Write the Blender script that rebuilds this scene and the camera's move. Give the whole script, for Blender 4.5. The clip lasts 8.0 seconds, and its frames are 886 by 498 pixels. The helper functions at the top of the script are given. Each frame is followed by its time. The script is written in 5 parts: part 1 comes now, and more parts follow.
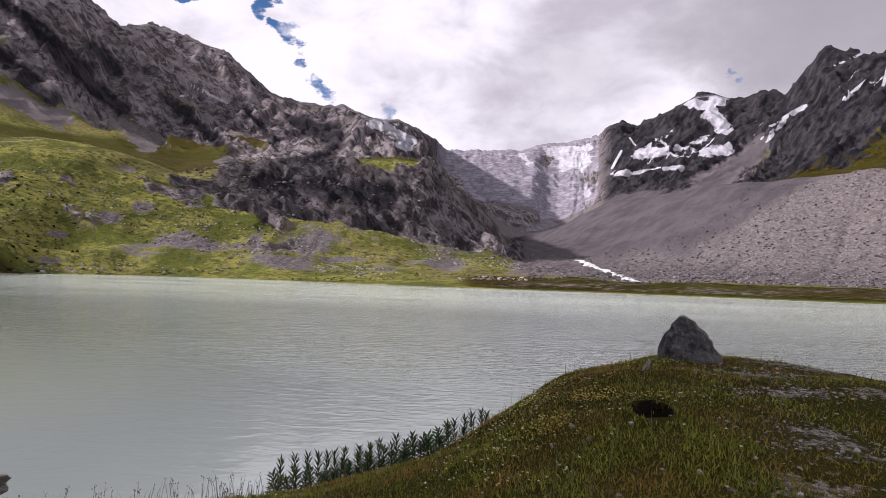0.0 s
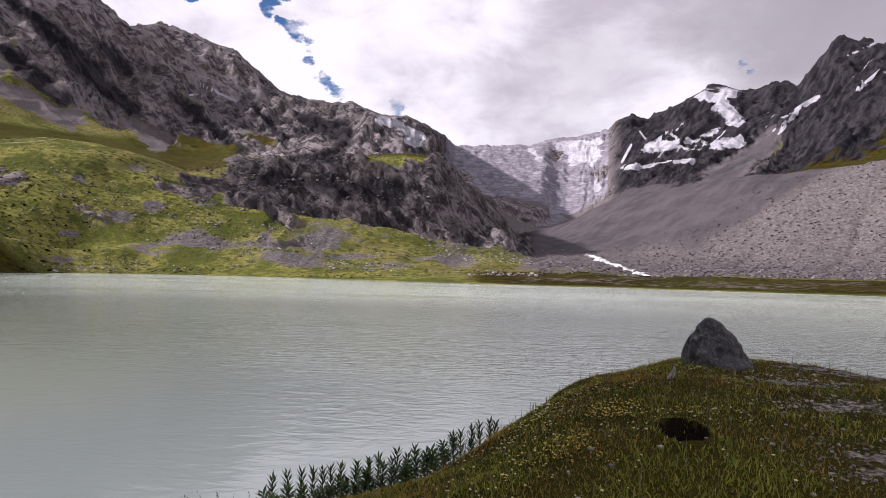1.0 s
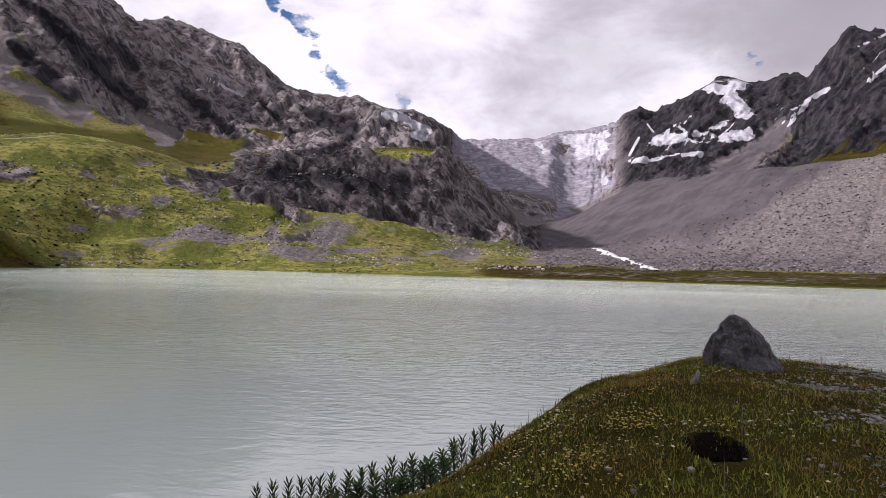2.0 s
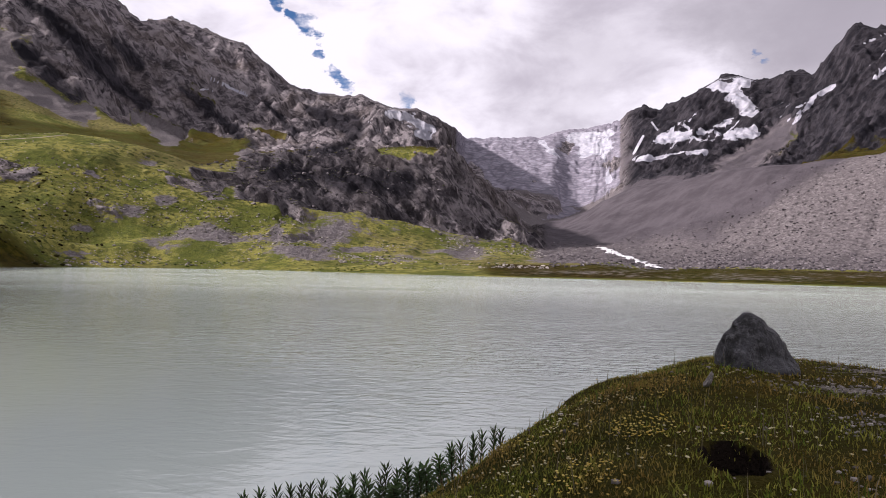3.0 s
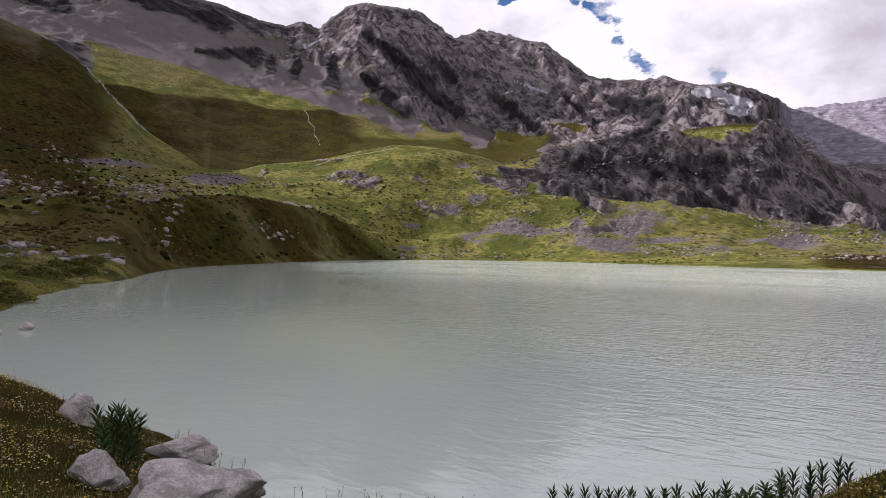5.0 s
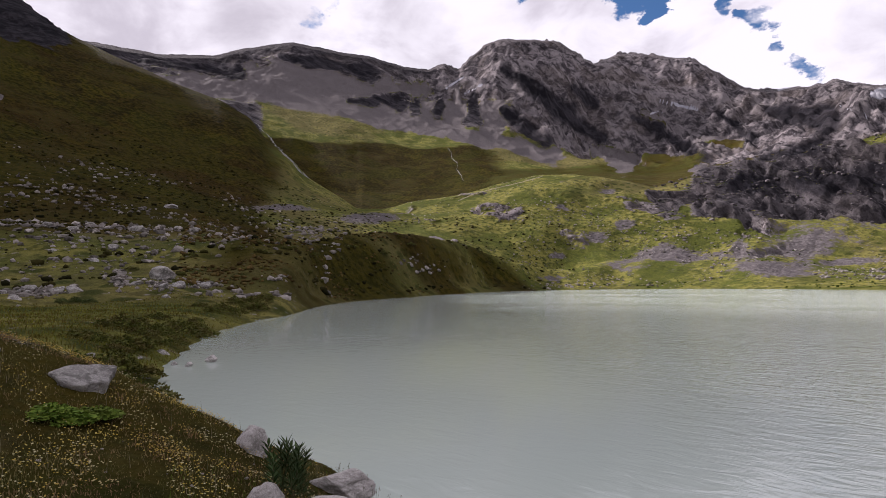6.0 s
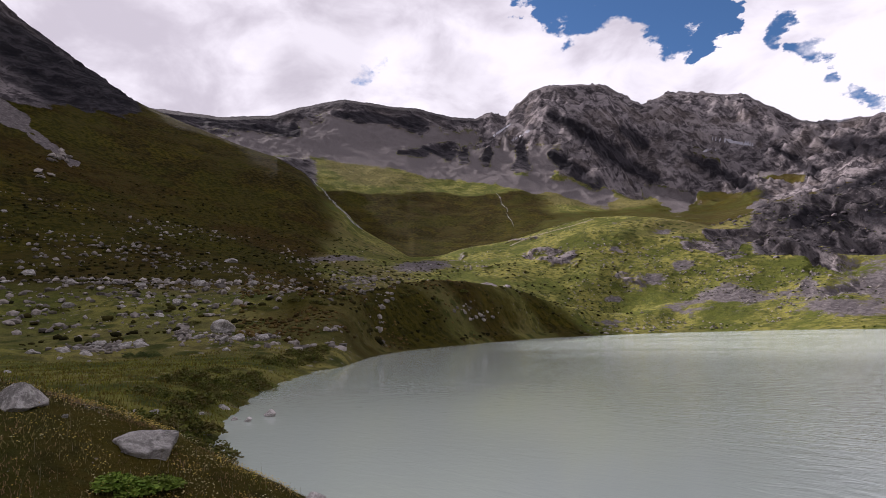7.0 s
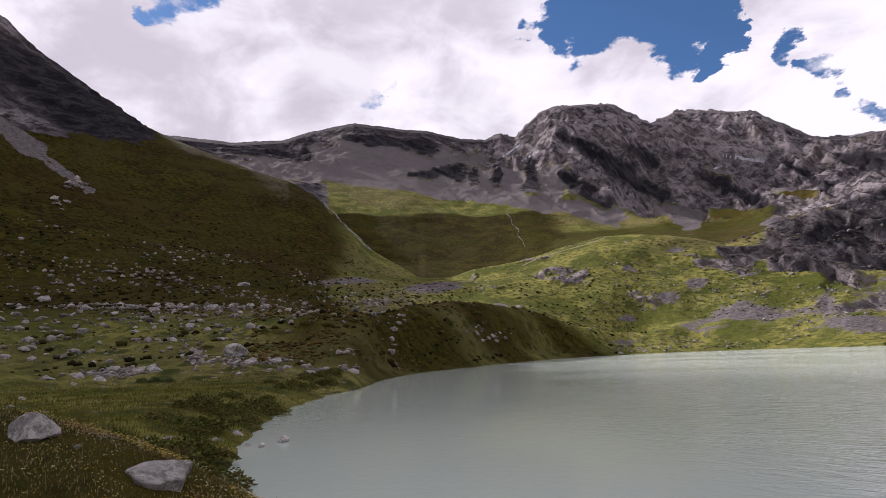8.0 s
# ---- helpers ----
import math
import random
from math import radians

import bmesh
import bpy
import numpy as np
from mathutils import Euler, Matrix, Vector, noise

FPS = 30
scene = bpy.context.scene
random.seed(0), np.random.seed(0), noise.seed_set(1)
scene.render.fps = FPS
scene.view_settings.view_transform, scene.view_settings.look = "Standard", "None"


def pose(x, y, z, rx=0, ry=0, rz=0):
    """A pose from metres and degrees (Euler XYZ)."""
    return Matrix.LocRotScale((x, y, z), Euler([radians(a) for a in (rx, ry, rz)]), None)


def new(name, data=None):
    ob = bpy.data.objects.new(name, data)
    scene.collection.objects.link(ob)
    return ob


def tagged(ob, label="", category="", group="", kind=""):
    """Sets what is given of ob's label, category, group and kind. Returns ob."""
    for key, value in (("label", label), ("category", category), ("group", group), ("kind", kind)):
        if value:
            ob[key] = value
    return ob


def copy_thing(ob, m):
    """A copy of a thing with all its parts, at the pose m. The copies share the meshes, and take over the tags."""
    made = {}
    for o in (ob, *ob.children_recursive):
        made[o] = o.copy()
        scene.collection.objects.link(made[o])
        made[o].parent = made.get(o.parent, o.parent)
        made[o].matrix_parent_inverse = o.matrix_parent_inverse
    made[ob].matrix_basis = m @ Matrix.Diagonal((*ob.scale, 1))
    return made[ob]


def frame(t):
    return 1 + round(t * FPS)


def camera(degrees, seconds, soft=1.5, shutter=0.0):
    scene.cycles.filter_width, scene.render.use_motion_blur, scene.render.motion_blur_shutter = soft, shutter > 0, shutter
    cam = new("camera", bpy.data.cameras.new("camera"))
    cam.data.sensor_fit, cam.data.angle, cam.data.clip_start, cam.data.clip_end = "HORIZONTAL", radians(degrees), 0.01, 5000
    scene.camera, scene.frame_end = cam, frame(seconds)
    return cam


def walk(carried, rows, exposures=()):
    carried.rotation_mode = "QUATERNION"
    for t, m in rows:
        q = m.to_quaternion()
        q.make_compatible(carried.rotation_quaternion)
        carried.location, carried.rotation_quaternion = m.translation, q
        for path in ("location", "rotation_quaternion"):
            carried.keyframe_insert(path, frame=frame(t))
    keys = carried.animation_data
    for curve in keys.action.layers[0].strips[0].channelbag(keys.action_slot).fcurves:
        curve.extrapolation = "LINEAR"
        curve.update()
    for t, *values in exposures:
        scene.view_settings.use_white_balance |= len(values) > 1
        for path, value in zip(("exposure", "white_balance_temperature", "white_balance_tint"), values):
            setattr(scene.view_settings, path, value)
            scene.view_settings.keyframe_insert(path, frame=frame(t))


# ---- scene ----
# A glacial lake below a glacier; +y looks at the far shore, azimuths count to the left.


def aim(x, y, z, yaw, pitch, roll):
    return pose(x, y, z, 0, 0, yaw) @ pose(0, 0, 0, 90 + pitch) @ pose(0, 0, 0, 0, 0, roll)


cam = camera(72.3, 8.0, soft=0.8)
PATH = [
    (0, aim(0.000, 0.000, 3.100, 0.04, 2.60, 1.80)),
    (0.5, aim(0.055, 0.333, 3.130, 0.55, 2.52, 1.36)),
    (1, aim(0.077, 0.640, 3.152, 0.95, 2.19, 1.33)),
    (1.5, aim(0.116, 0.979, 3.158, 1.28, 1.83, 1.29)),
    (3, aim(0.224, 1.624, 3.110, 1.96, 1.51, 1.11)),
    (3.5, aim(0.256, 1.708, 3.118, 3.13, 1.52, 1.04)),
    (4, aim(0.233, 1.723, 3.122, 9.73, 1.09, 1.19)),
    (4.5, aim(0.171, 1.690, 3.158, 19.99, 0.69, 1.07)),
    (5, aim(0.192, 1.626, 3.232, 29.85, 0.27, 0.68)),
    (5.2, aim(0.185, 1.630, 3.243, 33.26, 0.37, 0.39)),
    (6.3, aim(-0.005, 1.740, 3.347, 45.84, 4.53, -1.05)),
    (6.5, aim(-0.082, 1.764, 3.381, 46.90, 5.51, -1.22)),
    (7, aim(-0.175, 1.792, 3.441, 48.23, 7.70, -1.93)),
    (7.5, aim(-0.249, 1.810, 3.463, 48.94, 9.09, -2.35)),
    (8, aim(-0.347, 1.838, 3.475, 49.21, 9.73, -2.55)),
]
walk(cam, PATH, ((0, 0.6, 6280, 21), (8, 0.6, 6280, 21)))

# ---- light ----
SUN_AZ, SUN_EL = 97.0, 29.5
sun = new("sun", bpy.data.lights.new("sun", "SUN"))
sun.data.energy, sun.data.angle, sun.data.color = 5.0, radians(2.2), (1.0, 0.94, 0.87)
sun.matrix_world = pose(0, 0, 300, 90 - SUN_EL, 0, 180 + SUN_AZ)


class Nodes:
    """Short hand for node trees."""

    def __init__(self, tree):
        self.t = tree
        tree.nodes.clear()

    def add(self, kind, **props):
        n = self.t.nodes.new(kind)
        for key, value in props.items():
            if key == "operation":
                n.operation = value
            elif key == "data_type":
                n.data_type = value
            elif key == "blend_type":
                n.blend_type = value
            elif key == "attribute_name":
                n.attribute_name = value
        return n

    def put(self, socket, value):
        if isinstance(value, bpy.types.NodeSocket):
            self.t.links.new(value, socket)
        elif isinstance(value, tuple) and len(value) == 3 and socket.type == "RGBA":
            socket.default_value = (*value, 1)
        else:
            socket.default_value = value

    def math(self, op, a, b=0.0, c=0.0):
        n = self.add("ShaderNodeMath", operation=op)
        for s, v in zip(n.inputs, (a, b, c)):
            self.put(s, v)
        return n.outputs[0]

    def vmath(self, op, a, b=(0, 0, 0)):
        n = self.add("ShaderNodeVectorMath", operation=op)
        self.put(n.inputs[0], a)
        self.put(n.inputs[1], b)
        return n.outputs["Value"] if op in ("DOT_PRODUCT", "LENGTH") else n.outputs[0]

    def noise(self, vec, scale, detail=4.0, rough=0.55, distort=0.0):
        n = self.add("ShaderNodeTexNoise")
        self.put(n.inputs["Vector"], vec)
        for key, v in (("Scale", scale), ("Detail", detail), ("Roughness", rough), ("Distortion", distort)):
            n.inputs[key].default_value = v
        return n.outputs[0]

    def cells(self, vec, scale, out="Distance", feature="F1"):
        n = self.add("ShaderNodeTexVoronoi")
        n.feature = feature
        self.put(n.inputs["Vector"], vec)
        n.inputs["Scale"].default_value = scale
        return n.outputs[out]

    def ramp(self, v, lo, hi, a=0.0, b=1.0):
        n = self.add("ShaderNodeMapRange")
        n.interpolation_type = "SMOOTHSTEP"
        for key, val in (("Value", v), ("From Min", lo), ("From Max", hi), ("To Min", a), ("To Max", b)):
            self.put(n.inputs[key], val)
        return n.outputs[0]

    def mix(self, f, a, b, mode="MIX"):
        n = self.add("ShaderNodeMix", data_type="RGBA", blend_type=mode)
        self.put(n.inputs[0], f)
        self.put(n.inputs[6], a)
        self.put(n.inputs[7], b)
        return n.outputs[2]

    def attr(self, name):
        return self.add("ShaderNodeAttribute", attribute_name=name).outputs["Fac"]

    def pos(self):
        return self.add("ShaderNodeNewGeometry").outputs["Position"]

    def coord(self, name="Object"):
        return self.add("ShaderNodeTexCoord").outputs[name]

    def bump(self, height, strength=0.5, distance=0.1):
        n = self.add("ShaderNodeBump")
        n.inputs["Strength"].default_value = strength
        n.inputs["Distance"].default_value = distance
        self.put(n.inputs["Height"], height)
        return n.outputs[0]

    def surface(self, color, rough=0.9, normal=None, spec=0.3, metal=0.0):
        b = self.add("ShaderNodeBsdfPrincipled")
        self.put(b.inputs["Base Color"], color)
        self.put(b.inputs["Roughness"], rough)
        self.put(b.inputs["Specular IOR Level"], spec)
        self.put(b.inputs["Metallic"], metal)
        if normal is not None:
            self.put(b.inputs["Normal"], normal)
        o = self.add("ShaderNodeOutputMaterial")
        self.t.links.new(b.outputs[0], o.inputs[0])
        return b


def make_material(name):
    m = bpy.data.materials.new(name)
    m.use_nodes = True
    return m, Nodes(m.node_tree)


def way(az, el):
    a, e = radians(az), radians(el)
    return (-math.sin(a) * math.cos(e), math.cos(a) * math.cos(e), math.sin(e))


def build_sky():
    w = bpy.data.worlds.new("sky")
    scene.world = w
    w.use_nodes = True
    n = Nodes(w.node_tree)
    sky = n.add("ShaderNodeTexSky")
    sky.sky_type, sky.sun_disc = "NISHITA", False
    sky.sun_elevation, sky.sun_rotation = radians(SUN_EL), radians(-SUN_AZ)
    sky.altitude, sky.ozone_density = 2300, 3.0
    d = n.coord("Generated")
    sep = n.add("ShaderNodeSeparateXYZ")
    n.put(sep.inputs[0], d)
    flat = n.vmath("MULTIPLY", d, (1.0, 1.0, 1.7))
    curl = n.add("ShaderNodeTexNoise")
    n.put(curl.inputs["Vector"], flat)
    curl.inputs["Scale"].default_value, curl.inputs["Detail"].default_value, curl.inputs["Roughness"].default_value = 7.0, 7.0, 0.6
    bent = n.vmath("ADD", d, n.vmath("MULTIPLY", n.vmath("SUBTRACT", curl.outputs["Color"], (0.5, 0.5, 0.5)), (0.26, 0.26, 0.2)))
    bent = n.vmath("NORMALIZE", bent)
    big = n.noise(flat, 3.1, 9.0, 0.58, 0.25)
    fine = n.noise(flat, 11.0, 8.0, 0.62, 0.2)
    # openings of blue in the cumulus cover
    gap = None
    for az, el, size, depth in GAPS:
        dot = n.vmath("DOT_PRODUCT", bent, way(az, el))
        g = n.ramp(dot, math.cos(radians(size * 1.7)), math.cos(radians(size * 0.3)), 0.0, depth)
        gap = g if gap is None else n.math("MAXIMUM", gap, g)
    cover = n.math("SUBTRACT", n.math("ADD", n.math("MULTIPLY", big, 0.5), n.math("MULTIPLY", fine, 0.5)), gap)
    cloud = n.ramp(cover, 0.15, 0.27)
    shade = n.noise(n.vmath("ADD", flat, (3.1, 1.7, 0.4)), 6.5, 7.0, 0.55, 0.3)
    soft_ = n.noise(flat, 1.9, 3.0, 0.5)
    lit = n.ramp(n.math("ADD", n.math("MULTIPLY", shade, 0.6), n.math("MULTIPLY", soft_, 0.4)), 0.40, 0.60)
    # cloud bases overhead are grey, the flanks low in the sky are white
    under = n.ramp(sep.outputs[2], 0.44, 0.75, 0.0, 0.9)
    white = n.mix(lit, CLOUD_DARK, CLOUD_LIGHT)
    white = n.mix(under, white, CLOUD_BASE)
    for az, el, size, depth in HEAVY:
        dot = n.vmath("DOT_PRODUCT", bent, way(az, el))
        white = n.mix(n.ramp(dot, math.cos(radians(size * 1.6)), math.cos(radians(size * 0.3)), 0.0, depth), white, (0.27, 0.255, 0.275))
    bg_sky = n.add("ShaderNodeBackground")
    n.put(bg_sky.inputs[0], n.mix(1.0, sky.outputs[0], (0.72, 0.95, 1.05), "MULTIPLY"))
    bg_sky.inputs[1].default_value = 0.07
    bg_cloud = n.add("ShaderNodeBackground")
    n.put(bg_cloud.inputs[0], white)
    bg_cloud.inputs[1].default_value = 1.0
    mixer = n.add("ShaderNodeMixShader")
    n.put(mixer.inputs[0], cloud)
    n.put(mixer.inputs[1], bg_sky.outputs[0])
    n.put(mixer.inputs[2], bg_cloud.outputs[0])
    out = n.add("ShaderNodeOutputWorld")
    n.put(out.inputs[0], mixer.outputs[0])


CLOUD_LIGHT, CLOUD_DARK, CLOUD_BASE = (0.67, 0.657, 0.675), (0.42, 0.40, 0.43), (0.58, 0.57, 0.585)
# azimuth, elevation, size in degrees and depth of each blue opening
GAPS = ((35.0, 30.0, 2.8, 0.5), (30.5, 28.6, 3.2, 0.5), (26, 27.8, 3.2, 0.5), (22.6, 24.6, 1.4, 0.45), (16.2, 22.4, 1.1, 0.34), (14.6, 20.3, 1.1, 0.34), (13.3, 17.9, 0.9, 0.32), (7.2, 14.8, 1.5, 0.32),
        (3.2, 13.9, 1.1, 0.28), (55.6, 23.9, 1.2, 0.2), (53.6, 24.7, 1.1, 0.2), (76.6, 29.6, 1.2, 0.26), (74.0, 31.2, 2.4, 0.3), (-25.9, 18.1, 0.8, 0.28))
# heavy grey cloud: azimuth, elevation, size and depth
HEAVY = ((-36, 24, 11, 0.9), (-27, 22, 6, 0.5), (-9, 17, 5, 0.3), (-15, 22, 5, 0.3), (60, 25, 4, 0.2), (46, 22.6, 3, .2))
build_sky()

# ---- materials ----


def ground_material():
    m, n = make_material("mountain_ground")
    p = n.pos()
    rock, scree, snow, ice, heath, sand, gravel, soil = (n.attr(k) for k in ("rock", "scree", "snow", "ice", "heath", "sand", "gravel", "soil"))
    n1, n2, n3, n4 = n.noise(p, 0.006, 6.0, 0.6), n.noise(p, 0.045, 8.0, 0.65), n.noise(p, 0.4, 8.0, 0.66), n.noise(p, 7.0, 6.0, 0.62)
    # grass
    g = n.mix(n.ramp(n2, 0.42, 0.58), (0.080, 0.094, 0.018), (0.208, 0.196, 0.050))
    g = n.mix(n.ramp(n3, 0.44, 0.62), g, (0.055, 0.066, 0.017))
    g = n.mix(n.math("MULTIPLY", n.ramp(n4, 0.5, 0.7), 0.6), g, (0.15, 0.13, 0.055))
    g = n.mix(n.math("MULTIPLY", n.ramp(n1, 0.48, 0.6), 0.5), g, (0.15, 0.115, 0.055))
    dots = n.math("MULTIPLY", n.ramp(n.cells(p, 0.21), 0.22, 0.42, 1.0, 0.0), n.ramp(n1, 0.42, 0.55))
    g = n.mix(n.math("MULTIPLY", dots, 0.8), g, (0.030, 0.042, 0.010))
    flecks = n.math("MULTIPLY", n.ramp(n.cells(p, 0.45), 0.10, 0.22, 1.0, 0.0), n.ramp(n2, 0.44, 0.56))
    g = n.mix(n.math("MULTIPLY", flecks, 0.8), g, (0.26, 0.24, 0.22))
    n5 = n.noise(p, 1.7, 5.0, 0.7)
    g = n.mix(n.math("MULTIPLY", n.ramp(n5, 0.52, 0.68), 0.55), g, (0.034, 0.040, 0.011))
    g = n.mix(n.math("MULTIPLY", n.ramp(n5, 0.30, 0.44, 1.0, 0.0), 0.45), g, (0.21, 0.19, 0.075))
    # heath and dry turf, also the dark colour for cloud shade on hillside and bowl
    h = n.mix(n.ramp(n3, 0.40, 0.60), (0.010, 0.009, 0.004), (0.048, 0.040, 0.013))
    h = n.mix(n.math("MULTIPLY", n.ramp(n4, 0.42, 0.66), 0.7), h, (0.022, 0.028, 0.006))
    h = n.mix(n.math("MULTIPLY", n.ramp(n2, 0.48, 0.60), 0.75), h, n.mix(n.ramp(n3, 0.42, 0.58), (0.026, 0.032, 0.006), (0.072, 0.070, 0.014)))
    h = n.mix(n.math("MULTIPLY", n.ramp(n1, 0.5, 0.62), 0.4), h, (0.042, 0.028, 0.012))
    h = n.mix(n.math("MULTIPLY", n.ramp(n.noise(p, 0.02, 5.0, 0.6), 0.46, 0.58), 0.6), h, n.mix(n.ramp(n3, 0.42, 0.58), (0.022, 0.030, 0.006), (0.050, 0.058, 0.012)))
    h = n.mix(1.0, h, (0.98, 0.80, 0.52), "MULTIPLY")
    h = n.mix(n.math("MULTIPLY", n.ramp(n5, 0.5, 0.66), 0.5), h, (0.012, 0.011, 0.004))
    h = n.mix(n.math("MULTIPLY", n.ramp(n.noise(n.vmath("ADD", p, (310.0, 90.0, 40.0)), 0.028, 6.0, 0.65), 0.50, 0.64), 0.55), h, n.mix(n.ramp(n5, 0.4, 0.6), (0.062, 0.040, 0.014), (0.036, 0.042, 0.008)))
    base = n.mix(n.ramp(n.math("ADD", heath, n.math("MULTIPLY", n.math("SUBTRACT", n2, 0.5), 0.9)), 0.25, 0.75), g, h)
    # rock
    flow = n.add("ShaderNodeAttribute", attribute_name="flow").outputs["Vector"]
    strat = n.noise(flow, 1.0, 11.0, 0.66, 0.35)
    ribs = n.noise(n.vmath("MULTIPLY", flow, (3.0, 0.8, 1.0)), 1.0, 9.0, 0.66, 0.3)
    thin = n.noise(n.vmath("MULTIPLY", flow, (7.0, 3.0, 3.0)), 1.0, 7.0, 0.7, 0.2)
    na, nb, nc = n.noise(p, 0.011, 7.0, 0.6), n.noise(p, 0.05, 10.0, 0.72, 0.3), n.noise(p, 0.22, 6.0, 0.72)
    r = n.mix(n.ramp(nb, 0.42, 0.58), (0.060, 0.053, 0.058), (0.262, 0.234, 0.240))
    r = n.mix(n.math("MULTIPLY", n.ramp(na, 0.48, 0.58), 0.5), r, n.mix(n.ramp(nc, 0.4, 0.6), (0.085, 0.068, 0.060), (0.155, 0.130, 0.118)))
    r = n.mix(n.math("MULTIPLY", n.ramp(ribs, 0.52, 0.62), 0.65), r, (0.34, 0.306, 0.306))
    r = n.mix(n.math("MULTIPLY", n.ramp(nc, 0.56, 0.68), 0.45), r, n.mix(0.5, r, (0.34, 0.31, 0.31)))
    # dark rock of the slabs; on the right mountain, cloud shade put into colour
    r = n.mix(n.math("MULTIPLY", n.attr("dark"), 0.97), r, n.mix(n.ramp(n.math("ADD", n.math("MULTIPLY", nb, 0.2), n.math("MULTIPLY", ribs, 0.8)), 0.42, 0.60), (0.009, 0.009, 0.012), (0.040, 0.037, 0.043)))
    r = n.mix(n.ramp(thin, 0.38, 0.50, 0.75, 0.0), r, (0.018, 0.016, 0.018))
    r = n.mix(n.math("MULTIPLY", n.ramp(nc, 0.30, 0.42, 1.0, 0.0), 0.5), r, (0.022, 0.020, 0.022))
    # scree
    s = n.mix(n.ramp(n3, 0.3, 0.7), (0.078, 0.069, 0.070), (0.155, 0.138, 0.140))
    sep = n.add("ShaderNodeSeparateColor")
    n.put(sep.inputs[0], n.cells(p, 1.1, "Color"))
    s = n.mix(n.math("MULTIPLY", n.ramp(sep.outputs[0], 0.6, 1.0), 0.28), s, (0.30, 0.275, 0.275))
    s = n.mix(n.math("MULTIPLY", n.ramp(sep.outputs[1], 0.6, 1.0), 0.4), s, (0.040, 0.036, 0.038))
    # cloud shade on the upper moraine, put into the colour of its finer scree
    shaded_scree = n.mix(n.ramp(n2, 0.35, 0.65), (0.050, 0.044, 0.050), (0.080, 0.071, 0.079))
    s = n.mix(n.math("MULTIPLY", n.ramp(n.math("ADD", n.attr("dark"), n.math("SUBTRACT", n2, 0.5)), 0.2, 0.8), 0.9), s, shaded_scree)
    jitter = n.math("MULTIPLY", n.math("SUBTRACT", n.math("ADD", n.math("MULTIPLY", n2, 0.5), n.math("MULTIPLY", n3, 0.5)), 0.5), 1.7)
    edge = lambda a: n.ramp(n.math("ADD", a, jitter), 0.40, 0.60)
    c = n.mix(edge(scree), base, s)
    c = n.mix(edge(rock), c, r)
    c = n.mix(edge(sand), c, (0.19, 0.165, 0.14))
    # fine gravel of the bank, and the burrow's earth blackened for the hole's shade
    sep2 = n.add("ShaderNodeSeparateColor")
    n.put(sep2.inputs[0], n.cells(p, 38.0, "Color"))
    gr = n.mix(sep2.outputs[0], (0.075, 0.066, 0.055), (0.32, 0.29, 0.255))
    c = n.mix(n.ramp(n.math("ADD", gravel, n.math("MULTIPLY", n.math("SUBTRACT", n4, 0.5), 1.6)), 0.45, 0.6), c, gr)
    c = n.mix(n.ramp(n.math("ADD", soil, n.math("MULTIPLY", n.math("SUBTRACT", n4, 0.5), 0.8)), 0.45, 0.6), c, (0.012, 0.009, 0.007))
    cracks = n.noise(n.vmath("MULTIPLY", p, (0.030, 0.011, 0.05)), 1.0, 10.0, 0.72, 0.3)
    split = n.cells(n.vmath("MULTIPLY", p, (0.022, 0.012, 0.06)), 1.0, "Distance", "DISTANCE_TO_EDGE")
    i = n.mix(n.ramp(cracks, 0.38, 0.62), (0.165, 0.155, 0.182), (0.27, 0.255, 0.296))
    i = n.mix(n.math("MULTIPLY", n.ramp(split, 0.02, 0.16, 1.0, 0.0), 0.6), i, (0.11, 0.10, 0.125))
    c = n.mix(edge(ice), c, i)
    c = n.mix(n.ramp(n.math("ADD", snow, n.math("MULTIPLY", jitter, 0.45)), 0.42, 0.58), c, n.mix(n.ramp(cracks, 0.4, 0.62), (0.30, 0.30, 0.34), (0.44, 0.435, 0.475)))
    relief = n.math("ADD", n.math("MULTIPLY", rock, 7.0), 0.0)
    height = n.math("ADD", n.math("ADD", n.math("MULTIPLY", n3, 1.6), n.math("MULTIPLY", n4, 0.12)), n.math("MULTIPLY", n.math("ADD", n.math("MULTIPLY", strat, 0.5), n.math("ADD", nb, n.math("MULTIPLY", nc, 0.25))), relief))
    height = n.math("ADD", height, n.math("MULTIPLY", n.math("MULTIPLY", cracks, ice), 9.0))
    n.surface(c, 0.95, n.bump(height, 0.85, 1.0), 0.02)
    return m


